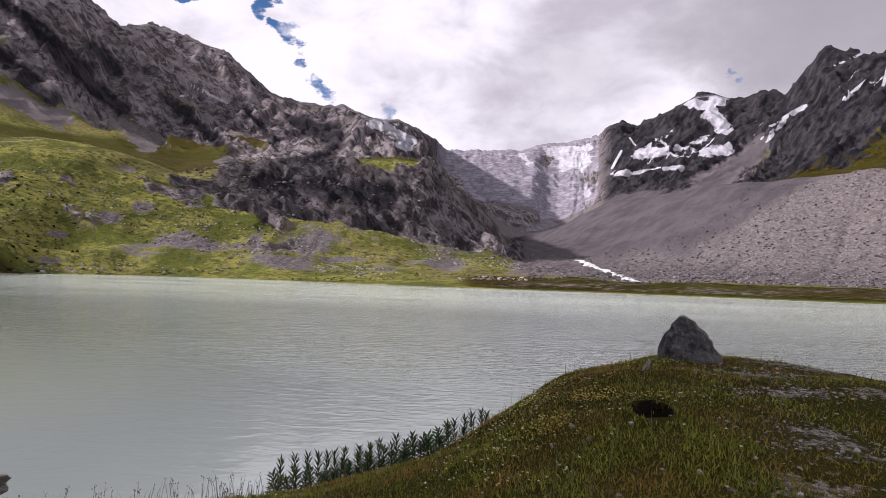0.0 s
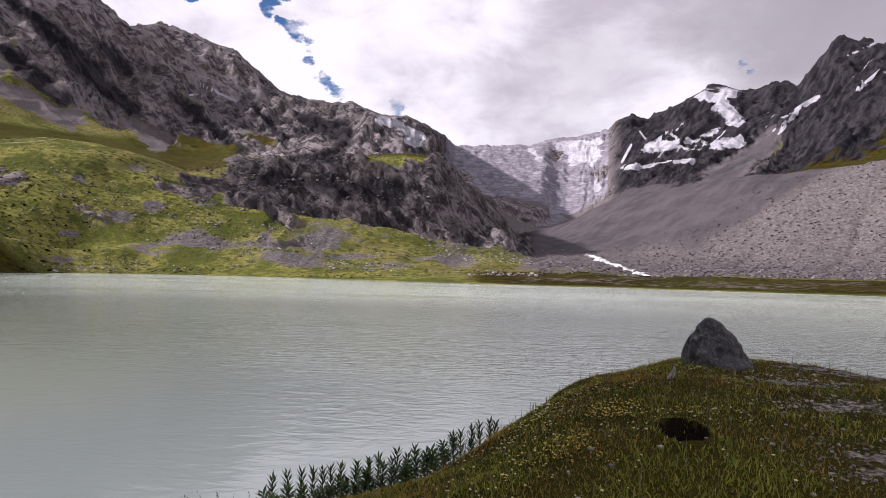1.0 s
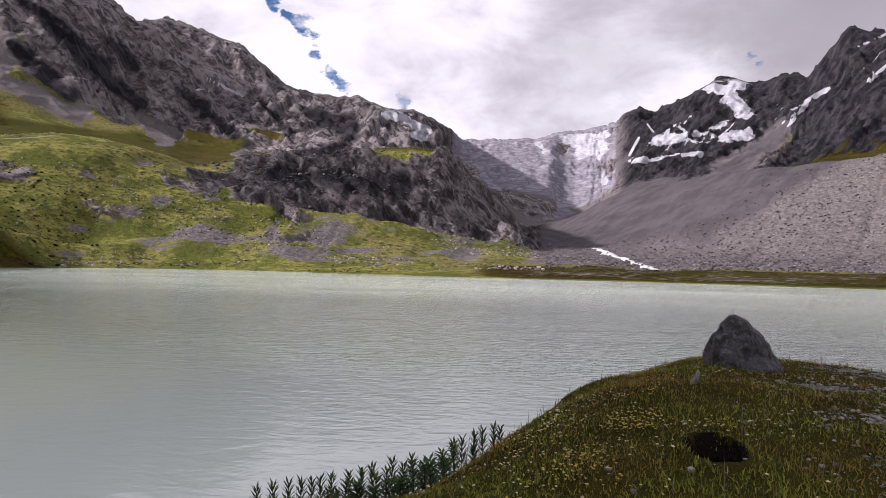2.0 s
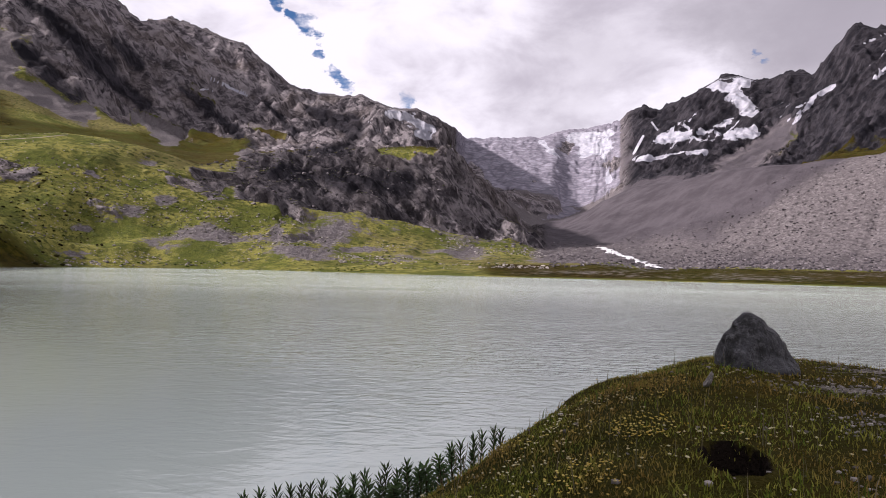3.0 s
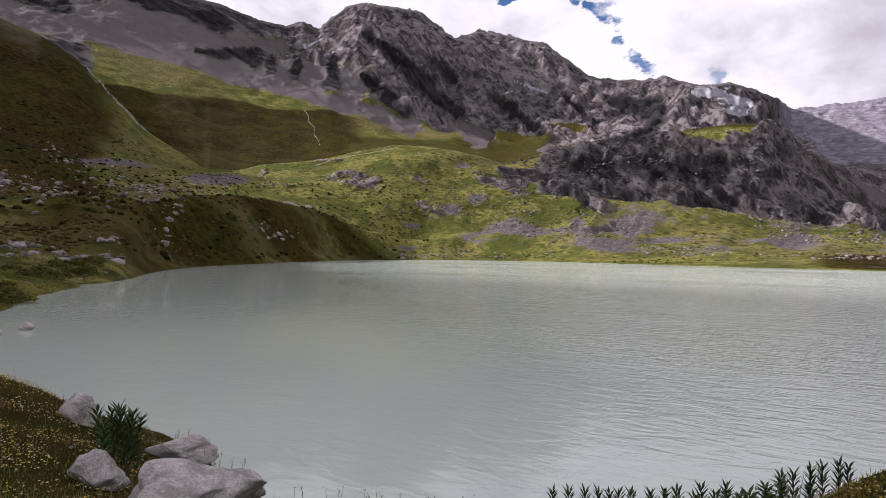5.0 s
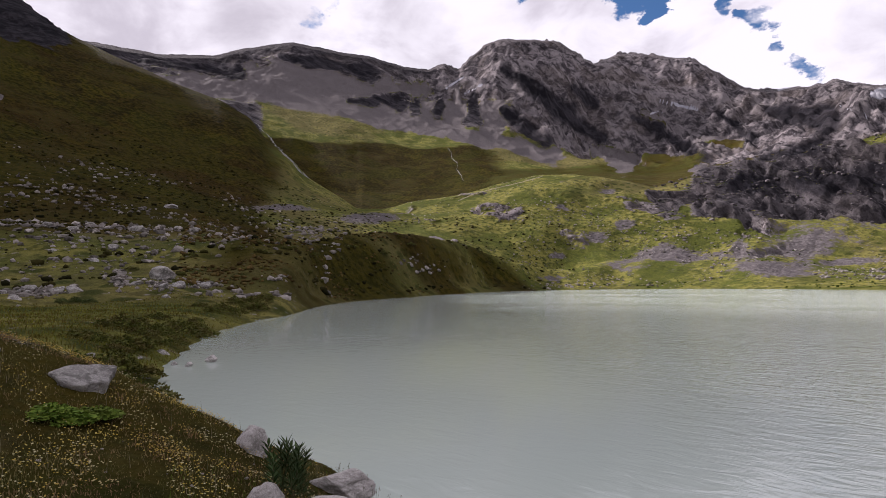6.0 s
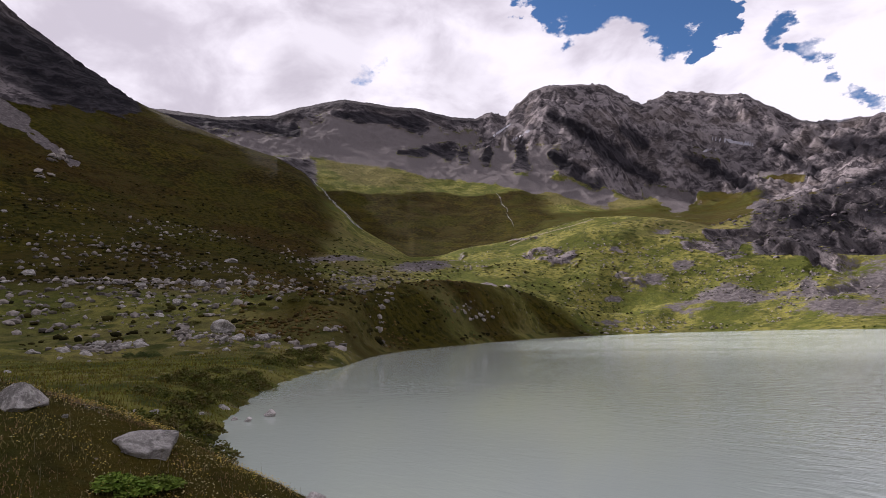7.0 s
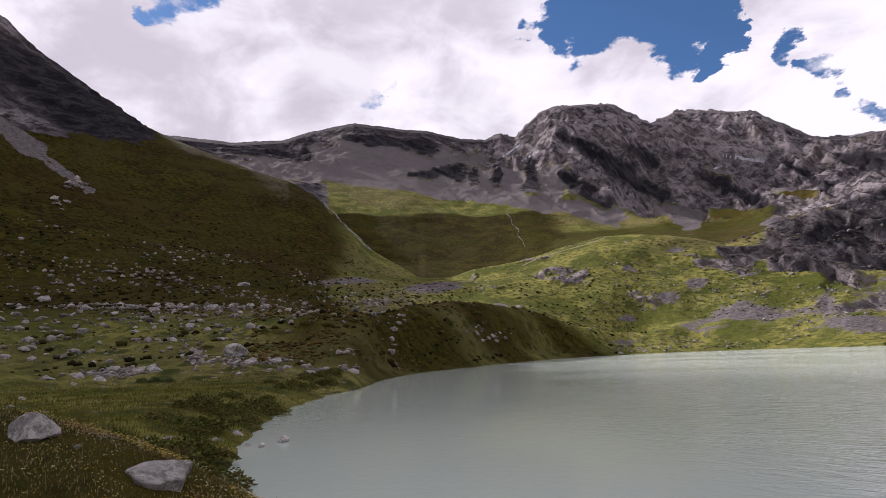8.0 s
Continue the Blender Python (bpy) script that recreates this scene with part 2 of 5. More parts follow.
def water_material():
    m, n = make_material("milky_lake_water")
    p = n.pos()
    sep = n.add("ShaderNodeSeparateXYZ")
    n.put(sep.inputs[0], p)
    # gusts: the open water is ruffled, the lee of the near bank lies calm
    gust = n.ramp(n.noise(n.vmath("MULTIPLY", p, (0.012, 0.03, 1.0)), 1.0, 4.0, 0.55, 0.5), 0.40, 0.60)
    open_water = n.ramp(n.math("ADD", sep.outputs[1], n.math("MULTIPLY", sep.outputs[0], 0.9)), 6.0, 30.0)
    amount = n.math("ADD", n.math("MULTIPLY", n.math("MULTIPLY", gust, open_water), 0.6), n.math("ADD", n.math("MULTIPLY", open_water, 0.38), 0.05))
    w1 = n.noise(n.vmath("MULTIPLY", p, (1.0, 2.1, 1.0)), 1.0, 3.0, 0.55, 1.0)
    w2 = n.noise(n.vmath("MULTIPLY", p, (1.9, 5.0, 1.0)), 1.0, 3.0, 0.6, 0.6)
    h = n.math("ADD", n.math("MULTIPLY", w1, 1.0), n.math("MULTIPLY", w2, 0.4))
    h = n.math("MULTIPLY", h, amount)
    c = n.mix(n.noise(p, 0.03, 4.0), (0.435, 0.505, 0.455), (0.48, 0.54, 0.49))
    n.surface(c, 0.08, n.bump(h, 1.0, 0.16), 0.5)
    return m


GROUND, WATER = ground_material(), water_material()

# ---- the valley: one sheet of ground ----


def lattice(x, y, seed):
    """Smooth noise from -1 to 1 on a unit lattice."""
    rng = np.random.RandomState(seed)
    table = rng.rand(256, 256).astype(np.float32) * 2 - 1
    xi, yi = np.floor(x), np.floor(y)
    fx, fy = x - xi, y - yi
    fx, fy = fx * fx * fx * (fx * (fx * 6 - 15) + 10), fy * fy * fy * (fy * (fy * 6 - 15) + 10)
    xi, yi = xi.astype(np.int64) & 255, yi.astype(np.int64) & 255
    x1, y1 = (xi + 1) & 255, (yi + 1) & 255
    top = table[yi, xi] * (1 - fx) + table[yi, x1] * fx
    low = table[y1, xi] * (1 - fx) + table[y1, x1] * fx
    return top * (1 - fy) + low * fy


def fractal(x, y, size, octaves, seed, gain=0.5, ridged=False):
    total, amp, norm = 0, 1.0, 0.0
    for k in range(octaves):
        s = 2.03 ** k / size
        v = lattice(x * s + 17.3 * k, y * s - 9.1 * k, seed + k)
        total = total + amp * (1 - 2.6 * np.abs(v) if ridged else v)
        norm += amp
        amp *= gain
    return total / norm


# the lake's shore, anticlockwise from the corner below the dark hillside
SHORE = np.array([(-82, 58), (-64, 43), (-54, 32.5), (-39, 20.3), (-34, 17), (-29.3, 14.6), (-25.6, 12), (-20.2, 9.3), (-16.6, 8.5), (-13.8, 8.3), (-11, 8.0), (-9, 8.1),
                  (-7.3, 7.75), (-5.3, 7.3), (-3, 8.0), (-1, 8.7), (1, 10.2), (3, 12.2), (7, 13.6), (13, 12.5), (30, 9), (60, 8), (110, 25), (160, 70),
                  (150, 110), (98, 136), (70, 150), (45, 164), (17, 172), (-30, 196), (-75, 220), (-112, 218), (-128, 190), (-128, 158), (-112, 115), (-95, 80)], float)


def shore_distance(x, y):
    """Metres to the shore: positive on land, negative on the lake."""
    best, inside = np.full(x.shape, 1e9), np.zeros(x.shape, bool)
    for (ax, ay), (bx, by) in zip(SHORE, np.roll(SHORE, -1, 0)):
        ux, uy = bx - ax, by - ay
        s = np.clip(((x - ax) * ux + (y - ay) * uy) / (ux * ux + uy * uy), 0, 1)
        best = np.minimum(best, np.hypot(x - ax - s * ux, y - ay - s * uy))
        if ay != by:
            inside ^= ((ay > y) != (by > y)) & (x < ux * (y - ay) / uy + ax)
    return np.where(inside, -best, best)


def bank(x, y):
    """Height of the near bank, its hummock and the lake's bed."""
    wob = fractal(x, y, 3.0, 4, 5)
    sd = shore_distance(x, y) + 0.5 * wob * np.clip(np.hypot(x, y) / 20, 0.3, 1.6)
    land = 1.4 * (1 - np.exp(-(np.maximum(sd, 0) / 2.2) ** 1.3)) + 0.010 * np.clip(sd - 4, 0, 80)
    bump = lambda cx, cy, rx, ry, a: a * np.exp(-((x - cx) / rx) ** 2 - ((y - cy) / ry) ** 2)
    land = land + bump(-9.6, 3.6, 3.6, 3.2, 0.75) + bump(-14.5, 1.0, 5.5, 4.0, 1.55)
    # the hummock: steep to the water, long towards the path
    across = np.where(x < 2.29, (2.29 - x) / 2.12, (x - 2.29) / 4.84)
    ahead = np.where(y < 12.53, (12.53 - y) / 9.29, (y - 12.53) / 5.04)
    land = land + 1.23 * np.exp(-(across ** 2 + ahead ** 2) ** 1.325) * np.clip(sd / 1.2, 0, 1)
    hollow = np.hypot((x - BURROW[0]) / 0.12, (y - BURROW[1]) / 0.20)
    land = land - 0.75 * np.clip(1.3 - hollow, 0, 1) + 0.05 * np.exp(-((hollow - 1.5) / 0.4) ** 2)
    land = land + (0.06 * fractal(x, y, 0.9, 4, 9) + 0.13 * wob) * np.clip(sd / 1.5, 0, 1)
    return np.where(sd > 0, land, np.maximum(-0.5 * np.abs(sd) - 0.03, -4))


BURROW = (1.80, 5.20)
AZ = np.concatenate([np.arange(-48, -40, 0.4), np.arange(-40, 92, 0.12), np.arange(92, 311.9, 3.0)])
EYE = 3.2


def line(text, smooth=7):
    """Azimuth:value pairs as a smooth curve over all azimuths."""
    pairs = [tuple(map(float, q.split(":"))) for q in text.split()]
    xs, ys = zip(*pairs)
    v = np.interp(AZ, xs, ys)
    kernel = np.hanning(smooth + 2)[1:-1]
    kernel /= kernel.sum()
    padded = np.pad(v, smooth // 2, mode="edge")
    return np.convolve(padded, kernel, "valid")


def rise(r, el):
    return EYE + r * np.tan(np.radians(el))


def valley_profile():
    """Radius and height of the valley's main lines over the azimuths, from the shore out to the far side of the ridges."""
    # far shore, by marching outwards
    steps = np.arange(12, 330, 0.4)
    a = np.radians(AZ)[:, None]
    inside = shore_distance(-np.sin(a) * steps, np.cos(a) * steps) < 0
    far = np.where(inside.any(1), steps[inside.shape[1] - 1 - np.argmax(inside[:, ::-1], 1)] + 0.2, 0)
    mix = np.clip((AZ - 52) / 10, 0, 1) * (AZ < 200) + 1.0 * (AZ >= 200) * 1.0
    mix = np.maximum(mix, (np.clip((-42 - AZ) / 6, 0, 1)))
    r0 = np.where(far > 0, far, 118) * (1 - mix) + 62 * mix
    wide = np.hanning(23)[1:-1] / np.hanning(23).sum()
    r0 = np.convolve(np.pad(r0, 10, mode="edge"), wide, "valid")
    z0 = bank(-np.sin(np.radians(AZ)) * r0, np.cos(np.radians(AZ)) * r0)
    z0 = np.where(mix < 0.02, 0.02, np.maximum(z0, 0.05))
    r1 = r0 + line("-48:30 0:40 10:30 16:12 30:8 52:8 60:18 90:22 140:30 311:30")
    z1 = line("-48:2.2 0:2.2 10:2.2 16:3 28:3 34:1.5 52:1.5 60:1.6 66:2.4 74:2.6 90:2.8 140:5 311:5")
    rm = r1 + line("-48:30 -20:30 0:35 12:25 30:14 40:24 50:34 57:40 64:50 90:60 140:60 311:30")
    em = line("-48:.1 -37:.1 -25:.3 -17:.1 -12:.5 -6:.3 0:.2 10:.5 16:1.4 27:1.6 31.2:1.0 34:1.4 36.4:2.07 40.2:3.3 42.7:4.19 46:4.87 50.6:4.58 56.7:4.05 58.6:4.11 63.6:4.71 67:4.5 72:3.9 90:3.9 140:4 311:2", 15)
    rb, eb = rm + 18, em + line("-48:.2 -10:.1 10:.3 28:.8 34:-.1 40:-.7 50:-.8 60:-.5 64:.3 72:.7 90:.5 140:1 311:1")
    r2 = np.maximum(line("-48:330 -30:330 -20:360 -12:400 0:345 10:335 24:330 34:310 46:300 52:290 60:270 90:260 140:300 311:300"), rb + 12)
    e2 = line("-48:1.6 -37:1.2 -25:1.4 -17:1.4 -12.3:1.7 -7.8:1.75 -3.8:2.77 .3:3.15 4.3:4.0 6.8:4.67 10:5.27 14:5.3 18:5.46 22:5.6 25:6.0 30:5.6 38:5.2 46:5.4 52:6.2 57:7.0 62:8.2 67:9.1 72:10 80:11 90:12 140:10 311:5")
    r3 = line("-48:440 -37:440 -26:500 -20:600 -13:800 -9:950 -6:620 -4:480 -2:440 2:415 8:420 18:415 25:400 34:400 46:400 51:400 60:450 70:540 90:680 140:700 311:600")
    # past 90 degrees the crest is unseen, raised to keep sun off the bank
    e3 = line("-48:9 -37.6:9.1 -35.9:9.35 -33.1:9.1 -26.6:8.57 -20.4:8.0 -15.6:7.3 -13.1:6.3 -11.2:5.0 -8.7:4.1 -6:3.58 -4.2:5.28 -2.1:7.47 0:9.66 1.5:10.85 4.6:11.08 7.6:10.75 9.6:10 13.5:9.8 17.9:9.84 19.8:9.13 24:8.1 26:8.6 30.8:9.6 34.3:9.79 38.3:9.13 41.4:8.1 45:7.56 48.5:7 51.3:7 53.5:8.44 55.8:9.75 57.5:11.5 59.5:13 61:14.8 63.5:16 67:16.9 71.6:18.5 75.2:19.6 78.8:21.4 82:23 84.7:24.6 86.6:26.2 90:27.5 94:31.5 108:33 120:28 140:18 311:9", 7)
    r4, e4 = r3 * 1.3, e3 + line("-48:-1.2 -20:-1 -13:-.8 -9:-.1 -6:-.2 0:-.6 15:-.6 24:.4 34:-1 45:-1.2 51:-.6 58:-2 70:-3 90:-3 311:-1")
    r5 = line("-48:1100 -30:1150 -20:1300 -13:1500 -9:1500 -3:1500 0.2:1500 1.4:820 4:760 8:800 12:880 20:900 40:980 62:1050 90:1100 140:1100 311:1100")
    e5 = line("-48:9.6 -38:10.3 -34:10 -28:8.9 -22:9.1 -16:8.6 -13:6.6 -10.7:5.4 -9.2:5.5 -8.2:6.6 -5.7:7.2 -3:7.3 0.2:7.4 2:10.3 7:10.8 20:10.2 23.5:10.1 28:10.9 32:11.3 36:12.6 40.5:13.8 45:14.1 49:14.5 53:15.4 58.4:16 62.5:16.5 75:17 90:18 120:16 311:8")
    r6 = line("-48:2250 -36:2300 -31:2450 -26:2700 -20:2800 -13:3000 0.2:2900 1.4:1200 4:1120 8:1180 12:1450 16:1560 22:1550 38:1500 46:1600 60:1800 90:1900 140:1600 311:1600")
    e6 = line("-48:15 -40:17 -38.3:17.5 -37:18.2 -35.1:18.7 -33.8:19.46 -32.2:18.44 -30.6:16.95 -29.4:15.56 -27.7:16.33 -25.6:15.6 -24.1:16.1 -22.4:16.05 -20.5:15.08 -19.2:14.5 -17.5:13.63 -16.3:13.98 -15:13.5 -14.3:12.8 -13.6:12.65 -10.6:12.2 -8.6:12.05 -7.1:11.5 -5.6:11.67 0:11.6 .8:12.36 2.6:13.28 4.7:14.04 7:14.2 7.8:14.5 9.8:15.38 12.6:15.3 14.6:15.4 16.4:15.9 18.1:17.1 20.6:18.7 22.6:19.2 24.7:19.9 27:20 29:19.3 30:19.8 32:21.1 34.3:21.4 37.7:21.66 39:21.27 40.7:20.07 41.8:19.06 43:19.82 44.6:19.21 47:19.41 50:20.24 54.8:20.7 57.4:20.92 61.6:20.2 64:19.4 68.6:19.2 74.6:19.5 90:20 110:18 140:15 311:14", 3) + line("-48:0 -38:0 -36:-.6 -33.8:-1.2 -32.2:.7 -31.4:.35 -30.4:.25 -29.4:.1 -27.6:-.2 -24:.15 -20:.2 -15:.5 -9:.45 -5:.4 0.5:.3 4:.5 9:.1 12:.05 15:.1 18:.1 20.6:.3 24:0 28:.1 30:.3 32:.5 43:.5 53:.5 57:.7 60:.6 64.6:.5 69:.25 75:.15 90:0 311:0")
    r7, e7 = r6 * 1.3, e6 * 0.6
    r8, e8 = np.full(len(AZ), 4600.0), e6 * 0.15
    rs = np.stack([r0, r1, rm, rb, r2, r3, r4, r5, r6, r7, r8])
    zs = np.stack([z0, z1, rise(rm, em), rise(rb, eb), rise(r2, e2), rise(r3, e3), rise(r4, e4), rise(r5, e5), rise(r6, e6), rise(r7, e7), rise(r8, e8)])
    return rs, zs


SNOW = ((-22.0, 15.5, -24.4, 15.6, .55), (-23.8, 15.0, -24.8, 13.4, .75), (-17.8, 11.4, -21, 11.7, .42), (-20, 11.8, -25, 11.7, .5), (-15.4, 9.8, -21.4, 10.1, .22), 
        (-9.9, 11.9, -13.4, 12.2, .34), (-7.1, 11.6, -8.6, 10.0, .22), (-11.2, 11.0, -12.8, 11.3, .75), (-12.8, 10.2, -13.3, 8.0, .22), (-28.0, 12.0, -29.3, 13.6, .16), (-29.3, 13.8, -30.8, 14.6, .2), (-36.4, 12.6, -37.2, 12.8, .14),
        (-23.4, 12.6, -22.2, 12.2, .3), (7.2, 14.0, 5.4, 13.6, .5), (5.4, 13.5, 3.2, 12.6, .32), (4.6, 12.2, 3.6, 12.0, .3))
STREAKS = ((13.9, 15.4, 12.4, 15.6, .16), (23.3, 15.7, 20.2, 14.6, .12), (24.1, 14.7, 22.6, 14.7, .07), (13.2, 12.0, 12.4, 11.3, .10), (9.7, 13.4, 9.0, 13.0, .08), (8.2, 12.7, 8.0, 12.2, .06), (41.2, 19.0, 42.9, 18.0, .12),
           (39.4, 18.3, 41.1, 17.5, .11), (-32.8, 17.4, -34.6, 18.0, .1), (-33.4, 14.8, -34.9, 16.0, .13), (-36.0, 15.5, -36.5, 17.8, .12), (-15.4, 10.3, -16.2, 11.8, .14), (-16.9, 13.0, -17.4, 12.3, .1), (-19.2, 12.8, -20.2, 12.1, .12))
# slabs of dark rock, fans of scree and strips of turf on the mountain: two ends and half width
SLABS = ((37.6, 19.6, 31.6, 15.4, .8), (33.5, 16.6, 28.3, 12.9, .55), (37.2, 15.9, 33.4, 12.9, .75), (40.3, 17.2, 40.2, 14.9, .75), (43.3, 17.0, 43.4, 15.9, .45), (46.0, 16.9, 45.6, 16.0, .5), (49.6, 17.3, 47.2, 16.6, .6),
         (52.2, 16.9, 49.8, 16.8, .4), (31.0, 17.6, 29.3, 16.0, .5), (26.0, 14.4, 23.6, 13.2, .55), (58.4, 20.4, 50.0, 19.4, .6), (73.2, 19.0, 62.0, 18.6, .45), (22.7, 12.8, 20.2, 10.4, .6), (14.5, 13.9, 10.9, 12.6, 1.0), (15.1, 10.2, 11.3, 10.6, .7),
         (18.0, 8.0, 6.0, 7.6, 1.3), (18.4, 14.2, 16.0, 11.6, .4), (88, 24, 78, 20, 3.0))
FANS = ((49.5, 16.3, 38.6, 15.2, 1.25), (41.6, 18.1, 42.1, 16.4, 0.28), (42.1, 16.4, 43.2, 14.6, 0.35), (44.7, 17.0, 45.0, 15.3, 0.22), (47.5, 14.9, 43.0, 14.3, 0.45), (43.0, 14.3, 38.4, 13.3, 0.5), (38.4, 13.3, 32.4, 11.5, 0.55), (38.3, 14.8, 39.2, 16.5, 0.16),
        (47.4, 16.4, 47.2, 14.9, 0.3), (28.8, 12.3, 26.4, 10.5, 0.65), (20.3, 9.9, 20.0, 9.4, 0.38), (58.9, 17.2, 53.3, 16.3, 0.75), (53.3, 16.3, 47.5, 14.9, 0.6), (86.6, 19.2, 84.2, 17.2, 0.42), (84.2, 17.2, 81.7, 15.5, 0.2), (81.7, 15.5, 79.9, 14.4, 0.14),
        (-27.8, 12.0, -26.6, 10.7, 0.68), (-26.6, 10.7, -23.3, 8.4, 0.9))
TURF = ((24.8, 11.7, 21.6, 9.9, .6), (20.2, 12.5, 17.7, 11.2, .5), (25.3, 14.9, 23.0, 13.8, .25), (47.6, 15.0, 36, 12.6, .2))
ROWS = (10, 12, 10, 55, 85, 16, 96, 170, 12, 5)
NEAR_ROWS = 232


def hermite_slopes(rs, zs):
    h = np.diff(rs, axis=0)
    d = np.diff(zs, axis=0) / h
    m = np.zeros_like(zs)
    same = d[:-1] * d[1:] > 0
    w1, w2 = 2 * h[1:] + h[:-1], h[1:] + 2 * h[:-1]
    with np.errstate(divide="ignore", invalid="ignore"):
        m[1:-1] = np.where(same, (w1 + w2) / (w1 / d[:-1] + w2 / d[1:]), 0)
    m[0], m[-1] = d[0], d[-1]
    return m


def valley():
    rs, zs = valley_profile()
    ms = hermite_slopes(rs, zs)
    R, Z, B = [], [], []
    for lo, hi, count in ((0.5, 3.0, 22), (3.0, 14.0, 125), (14.0, None, 85)):
        for u in np.linspace(0, 1, count, endpoint=False):
            R.append(lo * ((hi or rs[0]) / lo) ** u * np.ones(len(AZ)))
            Z.append(None)
            B.append(np.zeros(len(AZ)))
    for i, count in enumerate(ROWS):
        last = i == len(ROWS) - 1
        for u in np.linspace(0, 1, count, endpoint=last):
            h = rs[i + 1] - rs[i]
            z = (2 * u**3 - 3 * u**2 + 1) * zs[i] + (u**3 - 2 * u**2 + u) * h * ms[i] + (-2 * u**3 + 3 * u**2) * zs[i + 1] + (u**3 - u**2) * h * ms[i + 1]
            R.append(rs[i] + u * h)
            Z.append(z)
            B.append(np.full(len(AZ), i + u))
    R, B = np.array(R), np.array(B)
    a = np.radians(AZ)[None, :]
    X, Y = -np.sin(a) * R, np.cos(a) * R
    near = bank(X[:NEAR_ROWS], Y[:NEAR_ROWS])
    H = np.concatenate([near, np.array(Z[NEAR_ROWS:])])
    return X, Y, H, R, B


def soft(v, lo, hi):
    t = np.clip((v - lo) / (hi - lo), 0, 1)
    return t * t * (3 - 2 * t)


def band(v, lo, hi, w):
    return soft(v, lo - w, lo + w) * (1 - soft(v, hi - w, hi + w))


def shade_line(az):
    """Elevation of the cloud shade's edge on the moraine; fewer loose blocks lie above it."""
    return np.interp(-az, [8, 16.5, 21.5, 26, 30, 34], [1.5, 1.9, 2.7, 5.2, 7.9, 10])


def build_ground():
    X, Y, H, R, B = valley()
    A = np.broadcast_to(AZ[None, :], X.shape)
    E = np.degrees(np.arctan2(H - EYE, R))
    far = soft(B, 0.2, 2.0)
    blot = fractal(X, Y, 90, 5, 31)
    blot2 = fractal(X, Y, 22, 5, 41)
    # --- what covers the ground where ---
    rock = np.zeros_like(X)
    crag = band(A, -7.5, 21.0, 1.0) * band(B + 0.12 * blot2, 3.98, 5.2 - 0.42 * band(A + 2 * blot, 1.0, 9.0, 1.2), 0.07)
    crag = np.maximum(crag, band(A + 1.6 * blot + 1.2 * blot2, 20, 25.0, .5) * band(B + 0.25 * blot2, 4.2, 4.7, 0.1))
    rock = np.maximum(rock, crag)
    rock = np.maximum(rock, 0.72 * band(A, 14, 47, 2) * band(B, 3.2, 4.9, 0.3) * soft(blot2, 0.15, 0.4))
    wa, we = A + 1.2 * fractal(X, Y, 120, 4, 25), E + 0.5 * fractal(X, Y, 90, 4, 26)
    lift = far * np.maximum(soft(B, 6.0, 6.4), soft(A, 76, 78) * soft(B, 4.05, 4.2) * (1 - soft(B, 5.2, 5.5)))
    upper = soft(B, 6.9, 7.2) * soft(A, -0.6, 0.8)
    rock = np.maximum(rock, upper)
    rock = np.maximum(rock, band(A, 4, 20, 2) * band(B, 6.0, 9, 0.3))
    def strokes(rows, fringe):
        total = np.zeros_like(X)
        for a0, e0, a1, e1, w in rows:
            t = np.clip(((wa - a0) * (a1 - a0) + (we - e0) * (e1 - e0)) / ((a1 - a0) ** 2 + (e1 - e0) ** 2), 0, 1)
            gap = np.hypot(wa - a0 - t * (a1 - a0), we - e0 - t * (e1 - e0)) / (w * (0.55 + 0.75 * t)) + 0.5 * blot2
            total = np.maximum(total, 1 - soft(gap, 1 - fringe, 1 + fringe))
        return total
    rock = rock * (1 - strokes(TURF, 0.5) * lift)
    rock = np.maximum(rock, soft(-wa - 1.2 * blot, 13.2, 15.5) * soft(B + 0.12 * blot2 - 0.32 * soft(-A, 27, 31) - 0.12 * soft(-A, 34, 36), 6.55, 6.9))
    rock = np.maximum(rock, band(A, -9.5, -3, 0.7) * band(B, 6.45, 6.98, .06))
    rock = np.maximum(rock, band(A, 60, 76, 1.0) * soft(B, 5.3, 5.6))
    rock = np.maximum(rock, soft(wa, 74.5, 76.5) * band(B, 4.1, 5.4, 0.05) * soft(we + 2.2 * blot + 1.0 * blot2 - 0.25 * np.maximum(78 - A, 0), 17.8, 18.9))
    scree = soft(-A, 4, 9) * band(B, 2.6, 6.1, 0.35)
    scree = np.maximum(scree, 0.6 * band(A, -12, 8, 3) * band(B, 2.9, 4.1, 0.3) * (0.7 + blot2))
    scree = np.maximum(scree, 0.40 * band(A, -42, -3, 2) * band(B, 0.15, 1.8, 0.2))
    fan = strokes(FANS, 0.5) * lift
    scree = np.maximum(scree, fan)
    rock = rock * (1 - fan)
    scree = np.maximum(scree, 0.8 * upper * soft(blot, 0.25, 0.5) * (1 - rock))
    scree = np.maximum(scree, soft(-A, 10, 13) * (1 - soft(-A, 26, 30)) * band(B, 5.5, 6.8, 0.2) * 0.9)
    scree = np.maximum(scree, (1 - soft(A, -1.5, -0.5)) * soft(B, 5.0, 5.3))
    scree = scree * (1 - soft(-A, 25.5, 28) * band(B, 5.35, 7.2, 0.15))
    scree = np.maximum(scree, (0.40 + 0.75 * blot2) * band(A, -4, 34, 3) * band(B, 1.2, 3.9, 0.6))
